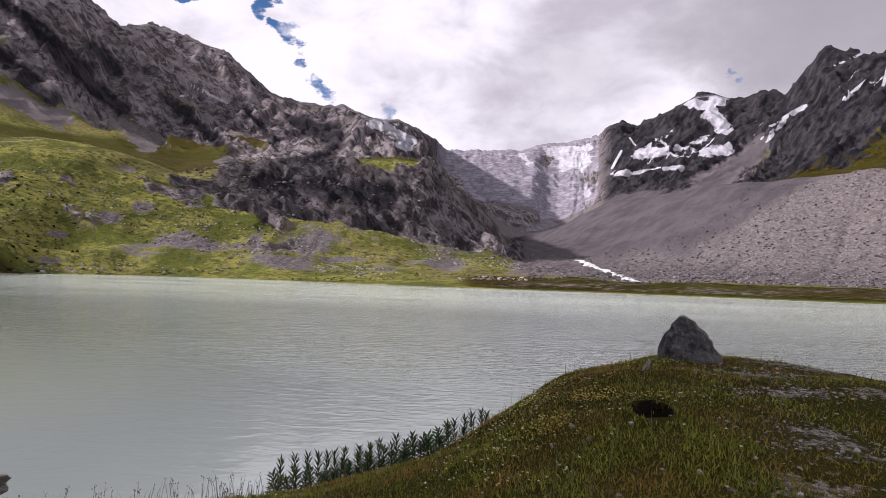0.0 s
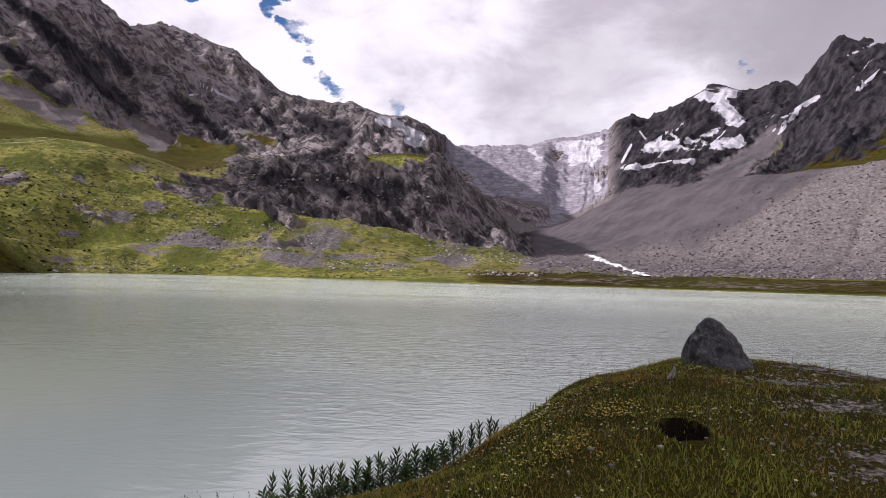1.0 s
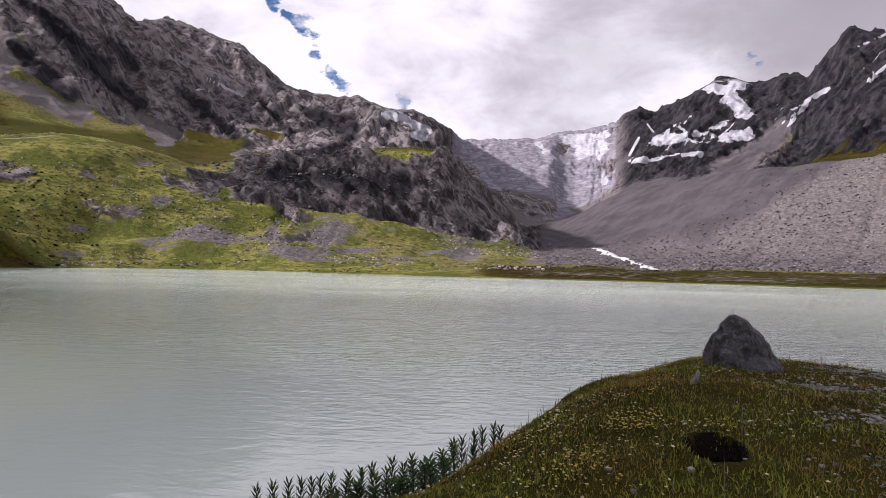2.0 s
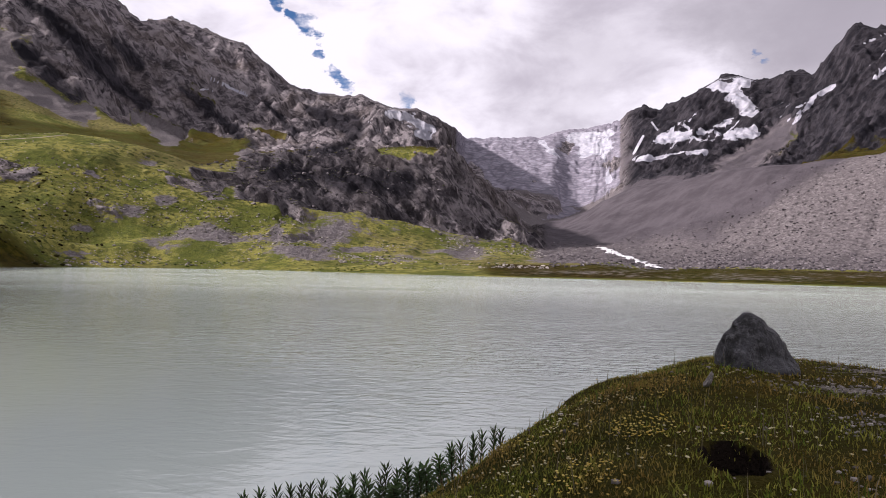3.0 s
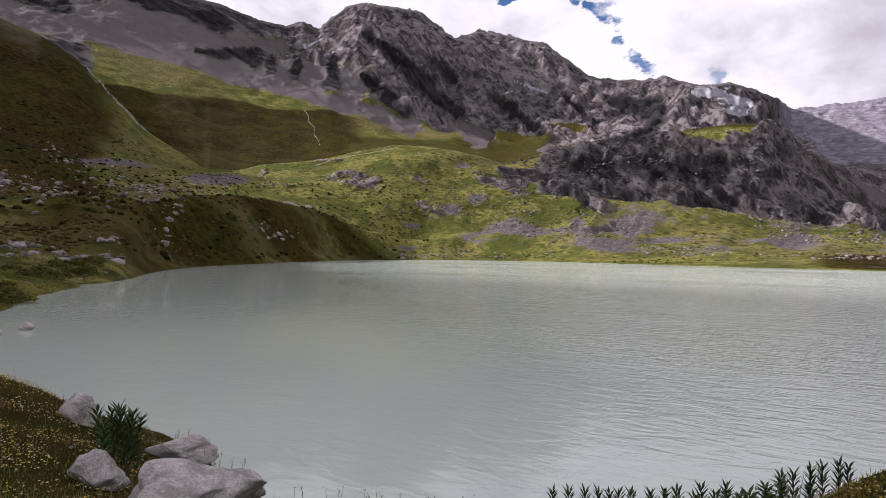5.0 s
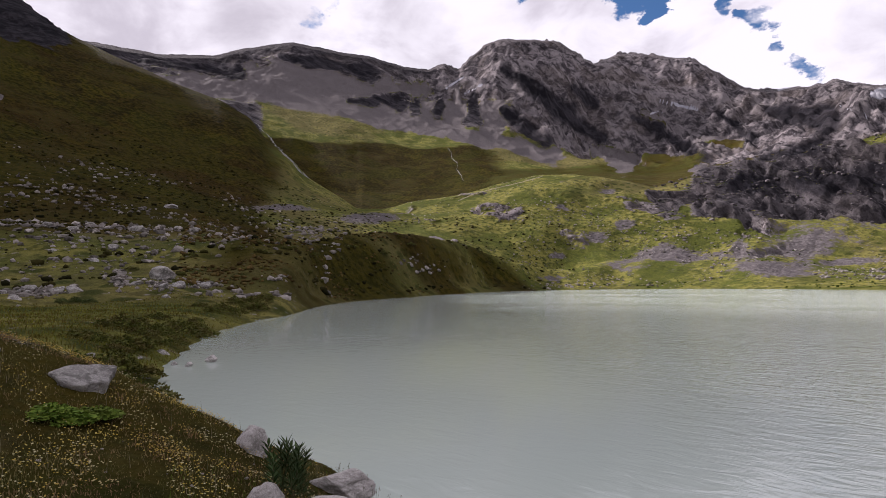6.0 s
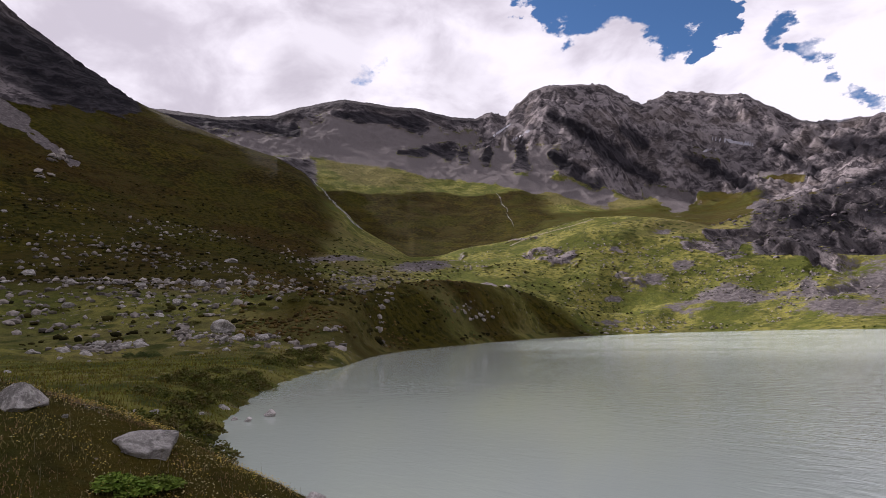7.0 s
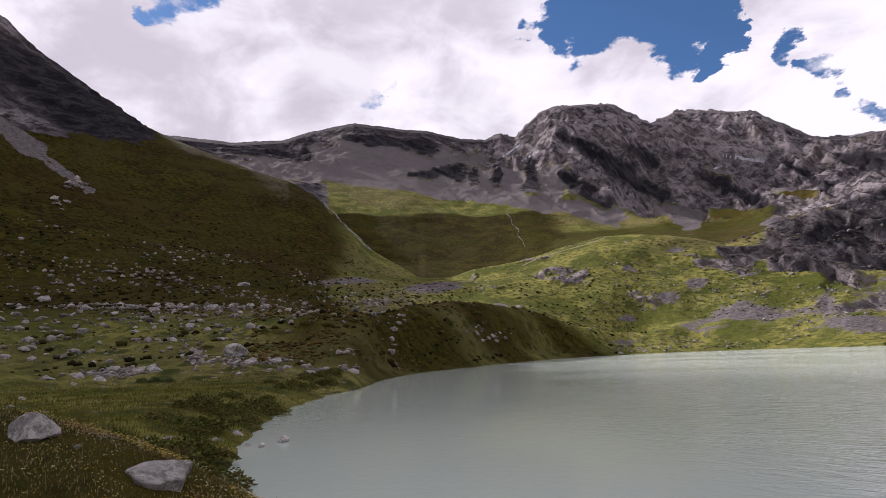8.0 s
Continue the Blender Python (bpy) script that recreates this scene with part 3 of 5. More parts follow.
    for a0, e0, ra, re in ((22.5, 5.3, 1.0, .3), (17.2, 2.6, .8, 1.3), (15.6, 1.4, 2.5, .35), (10, 1.3, 3, .4), (29, 4.4, 1.4, .8), (33, .4, 2.2, .4), (50, 6.2, 4, .5), (58, 7.0, 4, .4), (26.5, 5.3, 1.2, .5), (32.5, 2.8, 1.0, .4), (28, 7.9, 1.2, .3), (45.5, 1.8, 1.3, .35)):
        scree = np.maximum(scree, 0.8 * np.exp(-((A - a0) / ra) ** 2 - ((E - e0) / re) ** 2) * far)
    lean0 = 0.8 * np.radians(A) * 2200 - R
    ice = band(A, -14.2, 0.9, 0.5) * soft(B, 6.97, 7.06) * (1 - soft(B, 8.2, 8.6))
    ice = np.maximum(ice, strokes(((-9.6, 5.6, -7.6, 4.1, .3), (-9.9, 6.4, -9.4, 5.4, .5)), 0.4) * soft(B, 6.2, 6.4))
    for q in ((-9.5, 11.1, .75, .6), (-6.4, 7.9, .3, .16), (-13.2, 9.2, .5, .8), (-3.6, 7.4, 1.2, .3), (-1.0, 8.6, 1.0, .5)):
        isle = soft(np.exp(-((wa - q[0]) / q[2]) ** 2 - ((we - q[1]) / q[3]) ** 2), 0.35, 0.6) * soft(B, 6.9, 7.0)
        ice, rock = ice * (1 - isle), np.maximum(rock, isle)
    # left hillside: heath, with the cloud shade over it put into this dark cover
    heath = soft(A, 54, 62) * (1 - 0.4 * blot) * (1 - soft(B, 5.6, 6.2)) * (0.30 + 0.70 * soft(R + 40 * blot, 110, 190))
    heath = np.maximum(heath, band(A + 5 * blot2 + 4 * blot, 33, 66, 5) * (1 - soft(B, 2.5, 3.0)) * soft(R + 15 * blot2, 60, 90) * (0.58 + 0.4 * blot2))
    # cloud shade over the bowl, painted as darker heath
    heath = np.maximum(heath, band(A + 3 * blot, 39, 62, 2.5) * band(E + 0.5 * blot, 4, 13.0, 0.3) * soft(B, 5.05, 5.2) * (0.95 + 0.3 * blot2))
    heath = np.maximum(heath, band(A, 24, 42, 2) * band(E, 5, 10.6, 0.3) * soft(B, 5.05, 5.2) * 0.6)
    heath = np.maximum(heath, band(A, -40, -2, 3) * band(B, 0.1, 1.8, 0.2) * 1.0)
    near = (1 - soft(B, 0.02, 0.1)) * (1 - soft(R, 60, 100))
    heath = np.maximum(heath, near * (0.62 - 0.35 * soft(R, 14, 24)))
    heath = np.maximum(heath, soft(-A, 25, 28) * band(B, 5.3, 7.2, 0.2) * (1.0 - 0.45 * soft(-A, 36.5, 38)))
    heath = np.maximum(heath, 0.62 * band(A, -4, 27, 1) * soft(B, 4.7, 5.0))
    # sunlit lobe of the slope, painted lighter by thinning the heath
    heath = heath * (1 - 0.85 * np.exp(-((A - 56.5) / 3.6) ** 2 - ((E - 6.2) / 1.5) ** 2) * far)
    sand = band(A, -40, 32, 2) * band(B, -0.2, 0.12, 0.06) * far
    gravel = np.zeros_like(X)
    for gx, gy, rx, ry in ((2.95, 4.6, .5, .5), (5.0, 8.4, 1.2, .8), (3.4, 5.9, .5, .25), (3.7, 7.2, .5, .4), (4.4, 6.0, .6, .4), (-10.5, 3.9, .7, .3), (2.3, 3.8, .5, .3)):
        gravel = np.maximum(gravel, 0.62 * np.exp(-((X - gx) / rx) ** 2 - ((Y - gy) / ry) ** 2))
    # burrow earth, with the dark of the hole painted in
    soil = np.clip(1.95 - np.hypot((X - BURROW[0]) / 0.12, (Y - BURROW[1]) / 0.20), 0, 1)
    # --- relief ---
    rough = np.clip(np.maximum(rock, 0.1 * ice), 0, 1)
    base = 0.6 * fractal(X, Y, 30, 5, 3) + 2.2 * fractal(X, Y, 120, 4, 13)
    crest = 1 - 0.94 * np.exp(-((B - 8) / 0.22) ** 2)
    arc = np.radians(A) * 1500
    side = soft(-A, 11.5, 14)
    lean = (0.8 * arc - R) * (1 - side) + (-1.9 * arc - 0.75 * R) * side
    along = (arc + R) * (1 - side) + (0.9 * arc - 0.8 * R) * side
    bend = 45 * fractal(X, Y, 170, 3, 57)
    big = (fractal(X, Y, 230, 5, 51, 0.48, True) - 0.12) * 20
    rib = (fractal(lean + bend, along * 0.34, 150, 5, 61, 0.5, True) - 0.1) * (34 - 14 * side)
    rib = rib + (fractal(lean + bend, along * 0.5, 46, 4, 65, 0.55, True) - 0.1) * 11
    fine = (fractal(X, Y, 27, 4, 71, 0.58, True) - 0.1) * 6
    calm = 1 - 0.6 * soft(A, 46, 50) - 0.35 * soft(-A, -1, 2) * (1 - side)
    cragz = (fractal(X, Y, 62, 5, 81, 0.45, True) - 0.1) * 9 + fractal(X, Y, 17, 4, 83, 0.6) * 4.5 + (fractal(X, Y, 30, 4, 84, 0.55, True) - 0.1) * 4
    bed = (H + cragz + 0.55 * X + 9 * fractal(X, Y, 55, 4, 87)) / 13.0
    step = bed - np.floor(bed)
    cragz = cragz * (1 - 0.75 * soft(A, 17.5, 21))
    cragz = cragz + 13.0 * (soft(step, 0.3, 0.7) - step) * (0.5 + 0.9 * blot2) * (1 - 0.5 * soft(A, 17.5, 21))
    high = soft(B, 6.6, 7.2)
    H = H + far * (base * np.clip(R / 400, 0.25, 2) * (1 - 0.6 * high))
    H = H + high * crest * (0.25 + 0.75 * rough) * (big + rib + fine) * calm
    H = H + (1 - high) * rough * far * cragz * (1 - 0.5 * np.exp(-((B - 5) / 0.1) ** 2))
    H = H + scree * far * (1 - high) * (0.2 * fractal(X, Y, 9, 4, 91) + 2.4 * fractal(np.radians(A) * 420 + 0.25 * R, R * 0.12, 14, 4, 93))
    H = H + ice * (fractal(X, Y * 0.45, 46, 6, 95, 0.62, True) * 7 - 2) * (1 - 0.7 * (1 - soft(B, 7.12, 7.25)))
    # nothing before the ridge stands above its crest
    crest_line = np.degrees(np.arctan2(H[NEAR_ROWS + sum(ROWS[:8])] - EYE, R[NEAR_ROWS + sum(ROWS[:8])]))[None, :]
    limit = EYE + R * np.tan(np.radians(crest_line - 0.42 * np.clip(8 - B, 0, 2) ** 0.8))
    H = np.where((B > 6.1) & (B < 8), np.minimum(H, limit), H)
    H = H + np.exp(-((B - 8) / 0.03) ** 2) * rough * (4 + 9 * band(A, 14, 44, 2) + 26 * side) * fractal(arc, R * 0.1, 24, 4, 99, 0.7)
    H = H + band(A, 36, 90, 3) * band(B, 0.3, 3.2, 0.3) * (1.3 * fractal(X, Y, 10, 4, 107, 0.6) + 1.4 * fractal(X, Y, 32, 3, 109))
    # turf holds on the ledges of the crags
    steep = np.hypot(np.gradient(H, axis=0) / np.maximum(np.gradient(R, axis=0), 0.01), np.gradient(H, axis=1) / np.maximum(np.radians(0.12) * R, 0.01))
    ledge = 1 - soft(steep, 0.18, 0.45)
    rock = rock * (1 - 0.75 * ledge * band(A, -10, 26, 1) * band(B, 3.9, 5.4, 0.1))
    green_hill = band(A, 22, 52, 3) * band(B, 2.8, 5.0, 0.3)
    H = H + green_hill * 4.0 * fractal(X, Y, 45, 4, 101)
    # colours follow the finished slopes
    E = np.degrees(np.arctan2(H - EYE, R))
    we = E + 0.35 * fractal(X, Y, 60, 5, 26)
    wa = A + 0.6 * fractal(X, Y, 60, 5, 25)
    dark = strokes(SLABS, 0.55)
    # sunlit upper slope, its light painted by sparing it the darker rock colour
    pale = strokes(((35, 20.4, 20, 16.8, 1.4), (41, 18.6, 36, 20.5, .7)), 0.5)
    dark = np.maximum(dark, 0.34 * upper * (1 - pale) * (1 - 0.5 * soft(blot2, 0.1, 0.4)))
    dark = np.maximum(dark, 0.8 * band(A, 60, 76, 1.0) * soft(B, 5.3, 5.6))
    # dark crag rock, painted lighter on its sunlit right part
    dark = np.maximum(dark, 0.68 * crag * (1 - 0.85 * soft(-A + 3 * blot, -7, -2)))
    # cloud shade over the whole right mountain, painted as near-black rock
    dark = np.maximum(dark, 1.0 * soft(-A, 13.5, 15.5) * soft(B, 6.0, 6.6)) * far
    # cloud shade painted above a diagonal edge on the moraine
    above_shade_edge = E - shade_line(A) + 1.0 * fractal(np.radians(A) * 420 + 0.25 * R, R * 0.12, 30, 4, 93)
    dark = np.maximum(dark, soft(above_shade_edge, -2.0, 2.4) * soft(-A, 5, 9) * soft(B, 3.9, 4.05) * (1 - soft(B, 5.5, 6.5)))
    snow = np.zeros_like(X)
    vein = fractal(X, Y, 90, 6, 77, 0.66) + 0.35 * (fractal(lean0, R * 0.3, 60, 4, 79, 0.6, True) - 0.1)
    high_ground = soft(B, 6.9, 7.1) * (1 - soft(B, 8.05, 8.3))
    # snow fields and streaks: two ends in azimuth and elevation, half width
    for n, (a0, e0, a1, e1, w) in enumerate(SNOW + STREAKS):
        s = np.clip(((A - a0) * (a1 - a0) + (E - e0) * (e1 - e0)) / ((a1 - a0) ** 2 + (e1 - e0) ** 2), 0, 1)
        gap = np.hypot(A - a0 - s * (a1 - a0), E - e0 - s * (e1 - e0)) / w
        snow = np.maximum(snow, high_ground * np.clip(1.15 - 0.8 * gap + (1.25 if n < len(SNOW) else 0.35) * vein, 0, 1) * (gap < 2.2))
    thin = fractal(-1.9 * np.radians(A) * 1500 - 0.75 * R, R * 0.25, 38, 5, 85, 0.6)
    for q in ((-34, 16, 2.6, 1.8), (-18.5, 11.6, 2.5, 1.3), (-28, 13, 1.5, 1.2), (-22, 12.5, 3, 1.5)):
        snow = np.maximum(snow, soft(thin, 0.22, 0.42) * soft(np.exp(-((A - q[0]) / q[2]) ** 2 - ((E - q[1]) / q[3]) ** 2), 0.2, 0.7) * high_ground * 0.75)
    fan = strokes(FANS, 0.6) * lift
    # smooth screes below the cliffs of the long ridge
    apron = band(A + 2 * blot, 45.5, 70, 1.5) * soft(crest_line - E + 0.8 * blot2, 0.9, 1.7) * soft(B, 6.9, 7.1) * (1 - soft(B, 8, 8.1))
    fan = np.maximum(fan, apron * (1 - strokes(SLABS, 0.5)))
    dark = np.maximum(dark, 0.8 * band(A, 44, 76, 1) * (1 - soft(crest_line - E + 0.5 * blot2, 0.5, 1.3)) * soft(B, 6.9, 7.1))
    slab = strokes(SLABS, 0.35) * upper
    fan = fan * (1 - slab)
    fan_dark = 0.7 * fan * soft(-A, 15, 18)
    scree, rock, dark = np.maximum(scree * (1 - slab), fan), np.maximum(rock * (1 - fan), slab), np.maximum(np.maximum(dark * (1 - fan), slab), fan_dark)
    H[NEAR_ROWS:NEAR_ROWS + 3] = np.where(H[NEAR_ROWS:NEAR_ROWS + 3] < 0.03, 0.03, H[NEAR_ROWS:NEAR_ROWS + 3])
    rows, cols = X.shape
    verts = np.stack([X, Y, H], -1).reshape(-1, 3)
    verts = np.concatenate([verts, [[0, 0, float(bank(np.zeros(1), np.zeros(1))[0])]]])
    i = np.arange(rows - 1)[:, None] * cols
    j = np.arange(cols)[None, :]
    k = (np.arange(cols)[None, :] + 1) % cols
    quads = np.stack([i + k, i + j, i + cols + j, i + cols + k], -1).reshape(-1, 4)
    tris = np.stack([np.full(cols, len(verts) - 1), np.arange(cols), (np.arange(cols) + 1) % cols], -1)
    me = bpy.data.meshes.new("ground")
    nq, ntri = len(quads), len(tris)
    me.vertices.add(len(verts))
    me.vertices.foreach_set("co", verts.astype(np.float32).ravel())
    loops = np.concatenate([quads.ravel(), tris.ravel()]).astype(np.int32)
    me.loops.add(len(loops))
    me.loops.foreach_set("vertex_index", loops)
    me.polygons.add(nq + ntri)
    me.polygons.foreach_set("loop_start", np.concatenate([np.arange(nq) * 4, nq * 4 + np.arange(ntri) * 3]).astype(np.int32))
    me.polygons.foreach_set("use_smooth", np.ones(nq + ntri, bool))
    me.update(calc_edges=True)
    flow = np.stack([lean / (55 + 30 * side), along / (260 - 180 * side), H / 70], -1)
    strata = np.stack([(X + Y) / 24, (X - Y) / 24, (H + 0.6 * X) / 11], -1)
    flow = np.where((B < 6.0)[..., None], strata, flow).reshape(-1, 3)
    at = me.attributes.new("flow", "FLOAT_VECTOR", "POINT")
    at.data.foreach_set("vector", np.append(flow.ravel(), [0, 0, 0]).astype(np.float32))
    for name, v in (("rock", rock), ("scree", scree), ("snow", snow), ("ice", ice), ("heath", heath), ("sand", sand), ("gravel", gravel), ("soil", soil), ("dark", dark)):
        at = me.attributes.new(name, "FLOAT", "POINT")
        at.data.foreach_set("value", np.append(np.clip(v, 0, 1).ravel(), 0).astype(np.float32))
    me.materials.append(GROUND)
    global GRID
    GRID = (R, H)
    return tagged(new("ground", me), "alpine valley of turf, scree, dark crags and snow round a lake", "mountain valley", kind="structure")


ground = build_ground()


def build_water():
    bm = bmesh.new()
    bm.faces.new([bm.verts.new((x, y, 0)) for x, y in SHORE + np.sign(SHORE - SHORE.mean(0)) * 1.6])
    me = bpy.data.meshes.new("water")
    bm.to_mesh(me)
    bm.free()
    me.materials.append(WATER)
    return tagged(new("water", me), "milky grey-green glacial lake with fine ripples", "lake", kind="structure")


build_water()


def height(x, y):
    """Height of the ground at a place."""
    R, H = GRID
    az = math.degrees(math.atan2(-x, y))
    if az < -48:
        az += 360
    j = min(max(int(np.searchsorted(AZ, az)) - 1, 0), len(AZ) - 2)
    f = (az - AZ[j]) / (AZ[j + 1] - AZ[j])
    r = math.hypot(x, y)
    return float((1 - f) * np.interp(r, R[:, j], H[:, j]) + f * np.interp(r, R[:, j + 1], H[:, j + 1]))


def heights(x, y):
    R, H = GRID
    az = np.degrees(np.arctan2(-x, y))
    az = np.where(az < -48, az + 360, az)
    j = np.clip(np.searchsorted(AZ, az) - 1, 0, len(AZ) - 2)
    r = np.hypot(x, y)
    out = np.empty(len(x))
    for c in np.unique(j):
        k = j == c
        out[k] = np.interp(r[k], R[:, c], H[:, c])
    return out


def sight(eye, az, el, least=2.0):
    """The place where a line of sight meets the ground."""
    d = Vector(way(az, el))
    last, s = least, least
    while s < 4000:
        p = Vector(eye) + s * d
        if p.z < height(p.x, p.y):
            lo, hi = last, s
            for _ in range(12):
                mid = (lo + hi) / 2
                q = Vector(eye) + mid * d
                lo, hi = (lo, mid) if q.z < height(q.x, q.y) else (mid, hi)
            return Vector(eye) + hi * d
        last, s = s, s * 1.008 + 0.01
    return None


# ---- things ----


def stone_material(name, dark, light, fleck, lichen, gloss=0.88):
    m, n = make_material(name)
    p = n.coord("Object")
    a, b, c = n.noise(p, 2.2, 8.0, 0.65, 0.6), n.noise(p, 14.0, 6.0, 0.65), n.noise(p, 70.0, 3.0, 0.6)
    tone = n.add("ShaderNodeObjectInfo").outputs["Random"]
    k = n.mix(n.ramp(a, 0.42, 0.58), dark, light)
    k = n.mix(n.math("MULTIPLY", n.ramp(b, 0.48, 0.66), 0.75), k, fleck)
    k = n.mix(n.math("MULTIPLY", n.ramp(c, 0.50, 0.62), 0.6), k, lichen)
    k = n.mix(n.math("MULTIPLY", tone, 0.25), k, (0.10, 0.092, 0.085))
    h = n.math("ADD", n.math("MULTIPLY", a, 1.0), n.math("ADD", n.math("MULTIPLY", b, 0.35), n.math("MULTIPLY", c, 0.06)))
    n.surface(k, gloss, n.bump(h, 0.9, 0.10), 0.3)
    return m


PALE_STONE = stone_material("pale_gneiss", (0.17, 0.16, 0.15), (0.42, 0.40, 0.38), (0.54, 0.52, 0.49), (0.055, 0.052, 0.045))
WHITE_STONE = stone_material("pinkish_white_gneiss", (0.33, 0.31, 0.29), (0.58, 0.54, 0.52), (0.70, 0.67, 0.65), (0.17, 0.155, 0.14))
DARK_STONE = stone_material("dark_schist", (0.022, 0.023, 0.028), (0.085, 0.087, 0.099), (0.17, 0.17, 0.18), (0.040, 0.042, 0.036), 0.5)


def leaf_material(name, a, b, c):
    m, n = make_material(name)
    r = n.add("ShaderNodeNewGeometry").outputs["Random Per Island"]
    k = n.mix(r, a, b)
    k = n.mix(n.ramp(n.noise(n.pos(), 1.3, 4.0), 0.42, 0.62), k, c)
    n.surface(k, 0.75, None, 0.1)
    return m


GRASS = leaf_material("short_turf_blades", (0.115, 0.160, 0.020), (0.320, 0.295, 0.055), (0.250, 0.170, 0.045))
TUFT = leaf_material("green_tuft_blades", (0.075, 0.140, 0.018), (0.160, 0.220, 0.032), (0.100, 0.135, 0.022))
MEADOW = leaf_material("meadow_grass_blades", (0.070, 0.080, 0.010), (0.190, 0.180, 0.024), (0.100, 0.070, 0.016))
BROWN_TURF = leaf_material("brown_turf_blades", (0.100, 0.100, 0.028), (0.250, 0.200, 0.085), (0.210, 0.135, 0.070))
DRY_GRASS = leaf_material("dry_grass_stalks", (0.13, 0.11, 0.06), (0.24, 0.20, 0.13), (0.10, 0.10, 0.05))
LEAF = leaf_material("willowherb_leaf", (0.030, 0.062, 0.022), (0.065, 0.105, 0.034), (0.040, 0.060, 0.022))
STEM = leaf_material("willowherb_stem", (0.06, 0.045, 0.03), (0.07, 0.06, 0.03), (0.05, 0.05, 0.02))
SHRUB = leaf_material("dwarf_shrub_leaf", (0.040, 0.054, 0.010), (0.125, 0.130, 0.026), (0.080, 0.066, 0.018))
WILLOW = leaf_material("grey_willow_leaf", (0.06, 0.085, 0.025), (0.11, 0.13, 0.045), (0.05, 0.07, 0.02))
YELLOW = leaf_material("yellow_petals", (0.42, 0.29, 0.03), (0.55, 0.44, 0.14), (0.36, 0.25, 0.06))
CREAM = leaf_material("cream_petals", (0.42, 0.38, 0.20), (0.55, 0.50, 0.32), (0.40, 0.33, 0.16))


def rubble_water(name):
    m, n = make_material(name)
    p = n.pos()
    k = n.mix(n.ramp(n.noise(p, 0.35, 8.0, 0.8), 0.42, 0.58), (0.030, 0.032, 0.018), (0.24, 0.24, 0.23))
    n.surface(k, 0.5, n.bump(n.noise(p, 2.5, 4.0), 0.8, 0.3), 0.5)
    return m


def whiten(name):
    m, n = make_material(name)
    p = n.pos()
    k = n.mix(n.ramp(n.noise(p, 0.9, 6.0, 0.7), 0.4, 0.62), (0.42, 0.42, 0.43), (0.80, 0.80, 0.80))
    n.surface(k, 0.4, n.bump(n.noise(p, 2.5, 4.0), 0.8, 0.3), 0.5)
    return m


FOAM = whiten("white_water")
BROOK = rubble_water("pale_stony_brook")


def earth(name, a, b):
    m, n = make_material(name)
    p = n.pos()
    n.surface(n.mix(n.ramp(n.noise(p, 0.8, 7.0, 0.7), 0.35, 0.65), a, b), 0.95, n.bump(n.noise(p, 5.0, 5.0), 0.6, 0.1), 0.1)
    return m


TRAIL = earth("trodden_earth", (0.17, 0.145, 0.11), (0.28, 0.245, 0.20))


def mesh_object(name, verts, faces, material, smooth=True):
    me = bpy.data.meshes.new(name)
    me.from_pydata(verts, [], faces)
    me.materials.append(material)
    me.polygons.foreach_set("use_smooth", [smooth] * len(me.polygons))
    me.update()
    return new(name, me)


def part(name, verts, faces, material, parent, label="", smooth=True):
    ob = mesh_object(name, verts, faces, material, smooth)
    ob.parent = parent
    return tagged(ob, label)


def stone_shape(seed, detail=3, cuts=7, peaked=0.0, rough=0.16):
    """A weathered block about one metre across, its base flattened at z = 0."""
    rnd = random.Random(seed)
    bm = bmesh.new()
    bmesh.ops.create_icosphere(bm, subdivisions=detail, radius=0.5)
    planes = []
    for _ in range(cuts):
        d = Vector((rnd.gauss(0, 1), rnd.gauss(0, 1), rnd.gauss(0.1, 0.8))).normalized()
        planes.append((d, rnd.uniform(0.24, 0.40)))
    off = Vector((rnd.uniform(0, 50), rnd.uniform(0, 50), 0))
    for v in bm.verts:
        for d, lim in planes:
            over = v.co.dot(d) - lim
            if over > 0:
                v.co -= d * over * 0.97
        k = v.co.normalized()
        v.co += k * rough * (noise.noise(v.co * 2.6 + off) * 0.7 + noise.noise(v.co * 7 + off) * 0.32 + noise.noise(v.co * 17 + off) * 0.14)
        if peaked:
            t = max(0.0, v.co.z + 0.25)
            v.co.x = v.co.x * (1 - peaked * t) - 0.10 * t
            v.co.y *= 1 - peaked * t
    low = min(v.co.z for v in bm.verts)
    for v in bm.verts:
        v.co.z = v.co.z - low - 0.10
    me = bpy.data.meshes.new("boulder")
    bm.to_mesh(me)
    bm.free()
    me.polygons.foreach_set("use_smooth", [True] * len(me.polygons))
    return me


STONES = []
for seed in range(9):
    me = stone_shape(40 + seed, 4, 9, 0.0, 0.11)
    me.materials.append(PALE_STONE)
    STONES.append(me)
WHITE_STONES = []
for seed in range(4):
    me = stone_shape(70 + seed, 4, 7, 0.0, 0.15)
    me.materials.append(WHITE_STONE)
    WHITE_STONES.append(me)
stone_count = 0


def boulder(x, y, w, label, h=0.62, sink=0.05, turn=None, shape=None, group="", z=None, depth=1.0):
    """A boulder w metres wide that lies on the ground."""
    global stone_count
    rnd = random.Random(1000 + stone_count)
    me = shape or STONES[stone_count % len(STONES)]
    stone_count += 1
    ob = new("boulder", me)
    low = min(height(x + dx * w * 0.3, y + dy * w * 0.3) for dx, dy in ((1, 0), (-1, 0), (0, 1), (0, -1))) if z is None else z
    ob.matrix_world = Matrix.LocRotScale((x, y, low - sink * w), Euler((rnd.uniform(-.1, .1), rnd.uniform(-.1, .1), rnd.uniform(0, 6.3) if turn is None else turn)), (w, w * depth * rnd.uniform(0.8, 1.0), w * h))
    return tagged(ob, label, "boulder", group)


